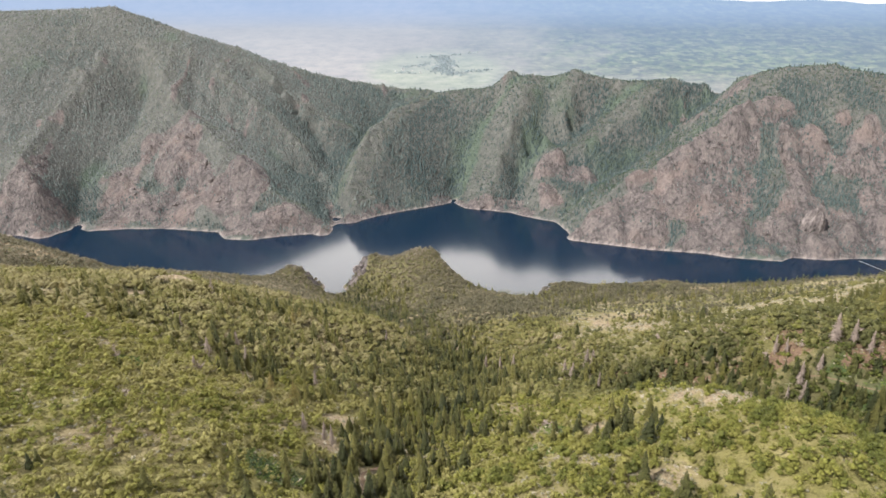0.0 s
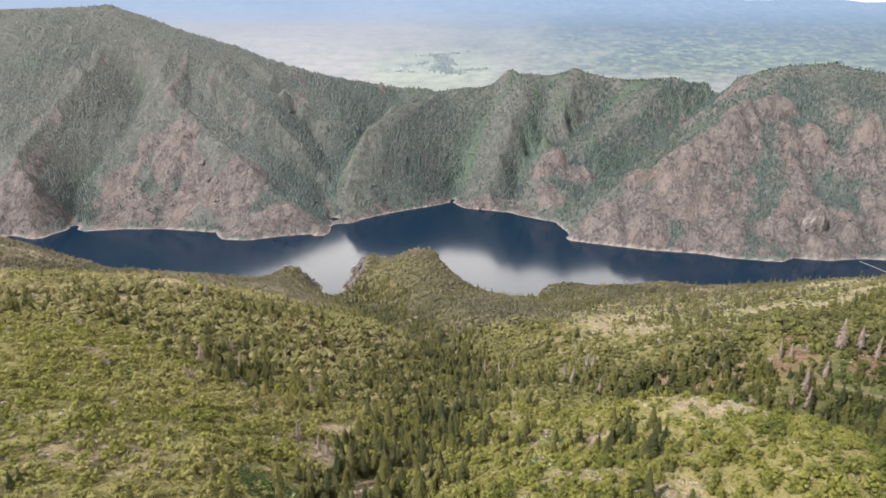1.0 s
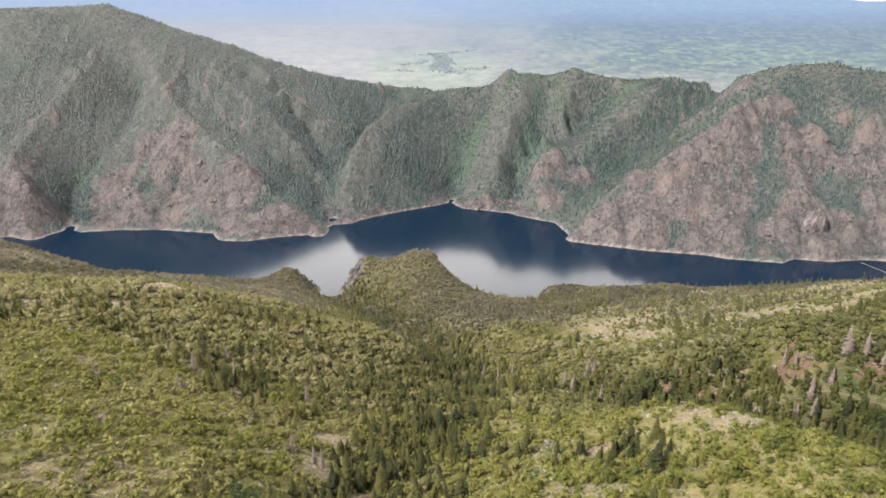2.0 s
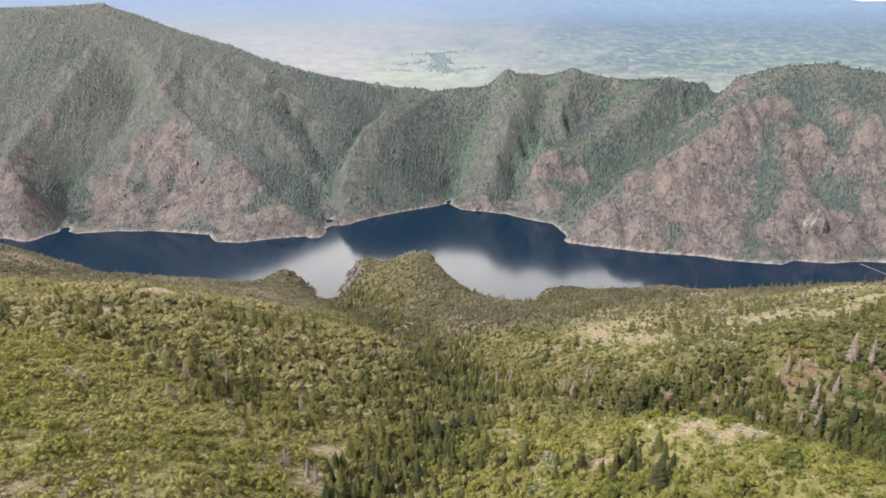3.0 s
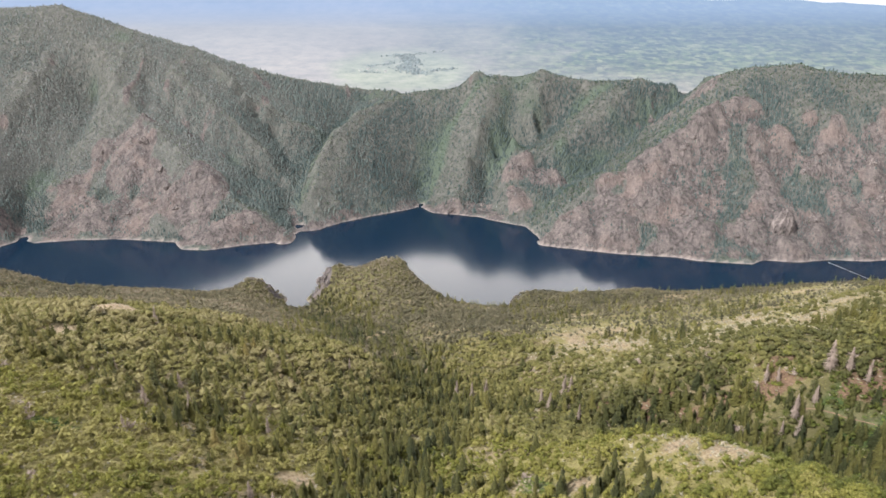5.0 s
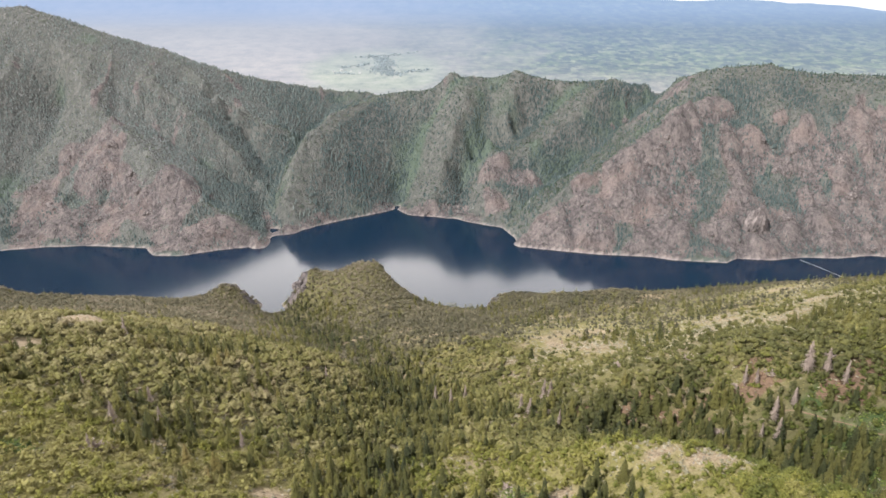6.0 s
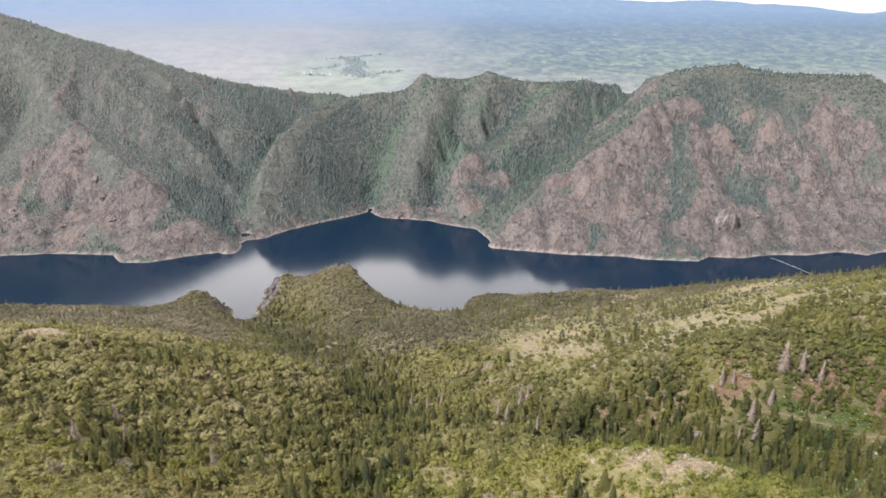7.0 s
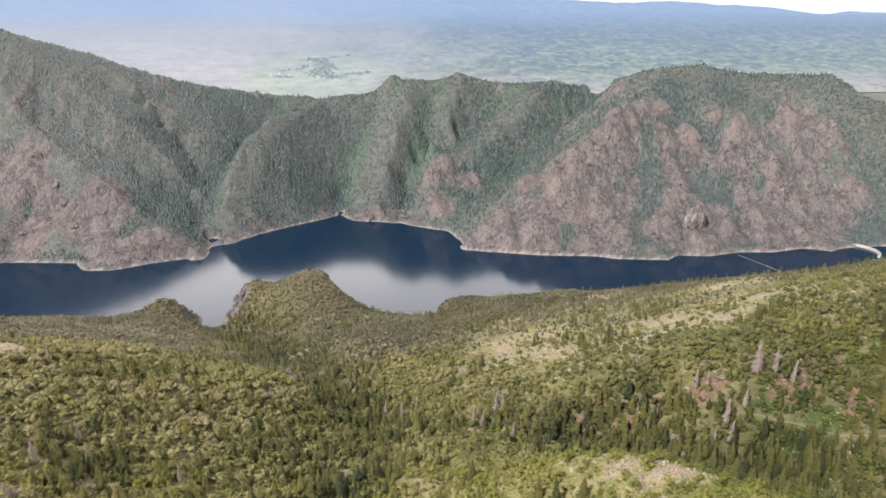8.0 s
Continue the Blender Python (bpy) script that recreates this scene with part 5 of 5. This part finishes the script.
# crags at the water's edge below the headland and the point
for n, (cx, cy, s) in enumerate([(-108, 802, 7), (-102, 788, 6), (-97, 774, 5), (-113, 813, 5), (-193, 802, 6), (-183, 808, 5), (-172, 798, 4), (124, 772, 4), (128, 781, 4)]):
    cz = float(ground_at(np.array([float(cx)]), np.array([float(cy)]))[0])
    ob = tagged(new("shore_crag", CRAGS[n % 7]), "dark weathered granite crag at the water's edge", "rock", "crags along the near shore")
    ob.matrix_basis = Matrix.Translation((cx, cy, cz - 0.2 * s)) @ Matrix.Rotation(1.3 * n, 4, "Z") @ Matrix.Diagonal((s, s * 0.8, s * 1.1, 1))

# pale stones on the bare brows
x, y, rng = scatter(-150, 330, 125, 520, 3.2, 41)
keep = (rng.random(len(x)) < 0.2 * fade(bareness(x, y), 0.45, 0.9)) & (np.abs(x) < WIDE_STRETCH * y + 20)
x, y = x[keep], y[keep]
size = rng.uniform(0.25, 0.9, len(x))


def stone(seed):
    bm = bmesh.new()
    bmesh.ops.create_icosphere(bm, subdivisions=1, radius=0.5)
    v = np.array([tuple(q.co * (1 + 0.35 * noise.noise(q.co * 3 + Vector((seed, 0, 0))))) for q in bm.verts])
    f = np.array([[q.index for q in face.verts] for face in bm.faces])
    bm.free()
    return v * [1, 1, 0.7], f


STONE = plain_material("pale_stone", [(0.3, (0.17, 0.15, 0.13)), (0.7, (0.28, 0.25, 0.22))], 0.5, 0.9)
stuff("pale_stones", planted([stone(s) for s in range(4)], x, y, size, size, 42, -0.1), STONE, "pale weathered stones on dry bare ground", "stones")


# ---- the boom across the lake and the dam at its end ----
BOOM_CABLE = plain_material("weathered_cable", [(0.3, (0.2, 0.19, 0.18)), (0.7, (0.3, 0.29, 0.28))], 2.0, 0.6)
BOOM_FLOAT = plain_material("faded_float", [(0.3, (0.28, 0.26, 0.24)), (0.7, (0.38, 0.36, 0.34))], 1.0, 0.5)
CONCRETE = plain_material("pale_concrete", [(0.3, (0.30, 0.28, 0.26)), (0.7, (0.42, 0.40, 0.37))], 0.4, 0.85, 0.3)


def bar_mesh(name, a, b, radius, material, sides=8):
    bm = bmesh.new()
    a, b = Vector(a), Vector(b)
    bmesh.ops.create_cone(bm, cap_ends=True, segments=sides, radius1=radius, radius2=radius, depth=(b - a).length)
    bm.transform(Matrix.Translation((a + b) / 2) @ (b - a).to_track_quat("Z", "Y").to_matrix().to_4x4())
    me = bpy.data.meshes.new(name)
    bm.to_mesh(me)
    bm.free()
    me.materials.append(material)
    return me


boom = base("floating_boom", "pale string of floats on a cable across the lake", "boom")
boom.location = (582, 884, 0)
ends = [(0, 0, 0.25), (7, -20, 0.2), (13, -42, 0.2), (19, -66, 0.2), (22, -84, 0.25)]
for a, b in zip(ends[:-1], ends[1:]):
    part("cable", bar_mesh("cable", a, b, 0.09, BOOM_CABLE, 6), boom)
    for q in range(6):
        k = (q + 0.5) / 6
        c = Vector(a).lerp(Vector(b), k)
        d = (Vector(b) - Vector(a)).normalized() * 1.3
        part("float", bar_mesh("float", c - d, c + d, 0.3, BOOM_FLOAT, 8), boom)

dam = base("dam", "pale curved concrete dam crest closing the lake", "dam")
dam.location = (776, 865, 0)
arc = [(-22 + 34 * math.sin(t) , 31 * math.cos(t) * 1.0, 0) for t in np.linspace(0.25, 2.5, 15)]


def wall_mesh(name, line, inner, outer, low, high, material):
    bm = bmesh.new()
    rings = []
    for x, y, _ in line:
        d = Vector((x + 22, y, 0)).normalized()
        rings.append([bm.verts.new((x + d.x * r, y + d.y * r, h)) for r, h in ((inner, low), (outer, low), (outer, high), (inner, high))])
    for a, b in zip(rings[:-1], rings[1:]):
        for q in range(4):
            bm.faces.new((a[q], a[(q + 1) % 4], b[(q + 1) % 4], b[q]))
    bm.faces.new(rings[0])
    bm.faces.new(rings[-1][::-1])
    bmesh.ops.recalc_face_normals(bm, faces=bm.faces)
    me = bpy.data.meshes.new(name)
    bm.to_mesh(me)
    bm.free()
    me.materials.append(material)
    return me


part("wall", wall_mesh("dam_wall", arc, 0, 3.2, -30, 2.4, CONCRETE), dam)
part("parapet", wall_mesh("dam_parapet", arc, 0.0, 0.4, 2.4, 3.4, CONCRETE), dam)
part("parapet", wall_mesh("dam_parapet", arc, 2.8, 3.2, 2.4, 3.4, CONCRETE), dam)

# ---- farmsteads and hedges far out in the valley ----
WALL_PAINT = plain_material("white_siding", [(0.3, (0.4, 0.4, 0.4)), (0.7, (0.5, 0.5, 0.5))], 0.2, 0.8)
ROOF_TIN = plain_material("pale_tin_roof", [(0.3, (0.28, 0.29, 0.31)), (0.7, (0.36, 0.37, 0.4))], 0.2, 0.5)


def valley_z(x, y):
    a, b = np.array([float(x)]), np.array([float(y)])
    i, j = np.clip(np.searchsorted(VX, a) - 1, 0, 148)[0], np.clip(np.searchsorted(VY, b) - 1, 0, 88)[0]
    return float(VALLEY_Z[j:j + 2, i:i + 2].mean())


def house(x, y, turn, wide):
    h = base("farmhouse", "small white farm building in the far valley", "house", "farm buildings in the valley")
    bm = bmesh.new()
    bmesh.ops.create_cube(bm, size=1)
    bm.transform(Matrix.Translation((0, 0, 2.2)) @ Matrix.Diagonal((wide, wide * 0.65, 6, 1)))
    me = bpy.data.meshes.new("house_wall")
    bm.to_mesh(me)
    me.materials.append(WALL_PAINT)
    bm.free()
    part("wall", me, h)
    bm = bmesh.new()
    w, d = wide * 0.55, wide * 0.37
    pts = [bm.verts.new(p) for p in ((-w, -d, 5), (w, -d, 5), (w, d, 5), (-w, d, 5), (-w, 0, 8.5), (w, 0, 8.5))]
    for f in ((0, 1, 5, 4), (2, 3, 4, 5), (0, 4, 3), (1, 2, 5), (3, 2, 1, 0)):
        bm.faces.new([pts[q] for q in f])
    me = bpy.data.meshes.new("house_roof")
    bm.to_mesh(me)
    me.materials.append(ROOF_TIN)
    bm.free()
    part("roof", me, h)
    h.matrix_basis = pose(x, y, valley_z(x, y) - 0.6, 0, 0, turn)


VALLEY_Z = VZ + hill
for n, (x, y) in enumerate([(-205, 2990), (-95, 2960), (-172, 3010), (-132, 3000), (-20, 3060)]):
    house(x, y, 25 * n, 6 + 2 * (n % 3))


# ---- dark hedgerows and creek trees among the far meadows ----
# the creek trees' leaves are pale blue-grey, with haze painted into the colour
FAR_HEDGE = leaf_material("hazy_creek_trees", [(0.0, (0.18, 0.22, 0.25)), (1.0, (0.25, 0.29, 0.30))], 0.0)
rng = np.random.default_rng(9)
hx, hy = [], []
for line, count, width in (([(-30, 3250), (30, 3120), (-20, 3020), (60, 2930)], 420, 22), ([(-170, 3060), (-90, 3090), (-60, 3130)], 45, 8), ([(-190, 2960), (-120, 2950)], 25, 6),
        ([(-120, 3230), (40, 3270), (170, 3330)], 40, 6), ([(90, 2980), (200, 3010)], 30, 8)):
    pts = np.array(along([(a, b, 0) for a, b in line], 10.0))
    at = pts[rng.integers(0, len(pts), count)]
    hx += list(at[:, 0] + rng.normal(size=count) * width)
    hy += list(at[:, 1] + rng.normal(size=count) * width)
hx, hy = np.array(hx), np.array(hy)
wide = rng.uniform(7, 14, len(hx))
rows = planted(OAK_FAR, hx, hy, wide, wide * 0.8, 77)
lift = np.array([valley_z(a, b) for a, b in zip(rows[0][:, 0], rows[0][:, 1])]) - ground_at(rows[0][:, 0], rows[0][:, 1])
rows[0][:, 2] += lift
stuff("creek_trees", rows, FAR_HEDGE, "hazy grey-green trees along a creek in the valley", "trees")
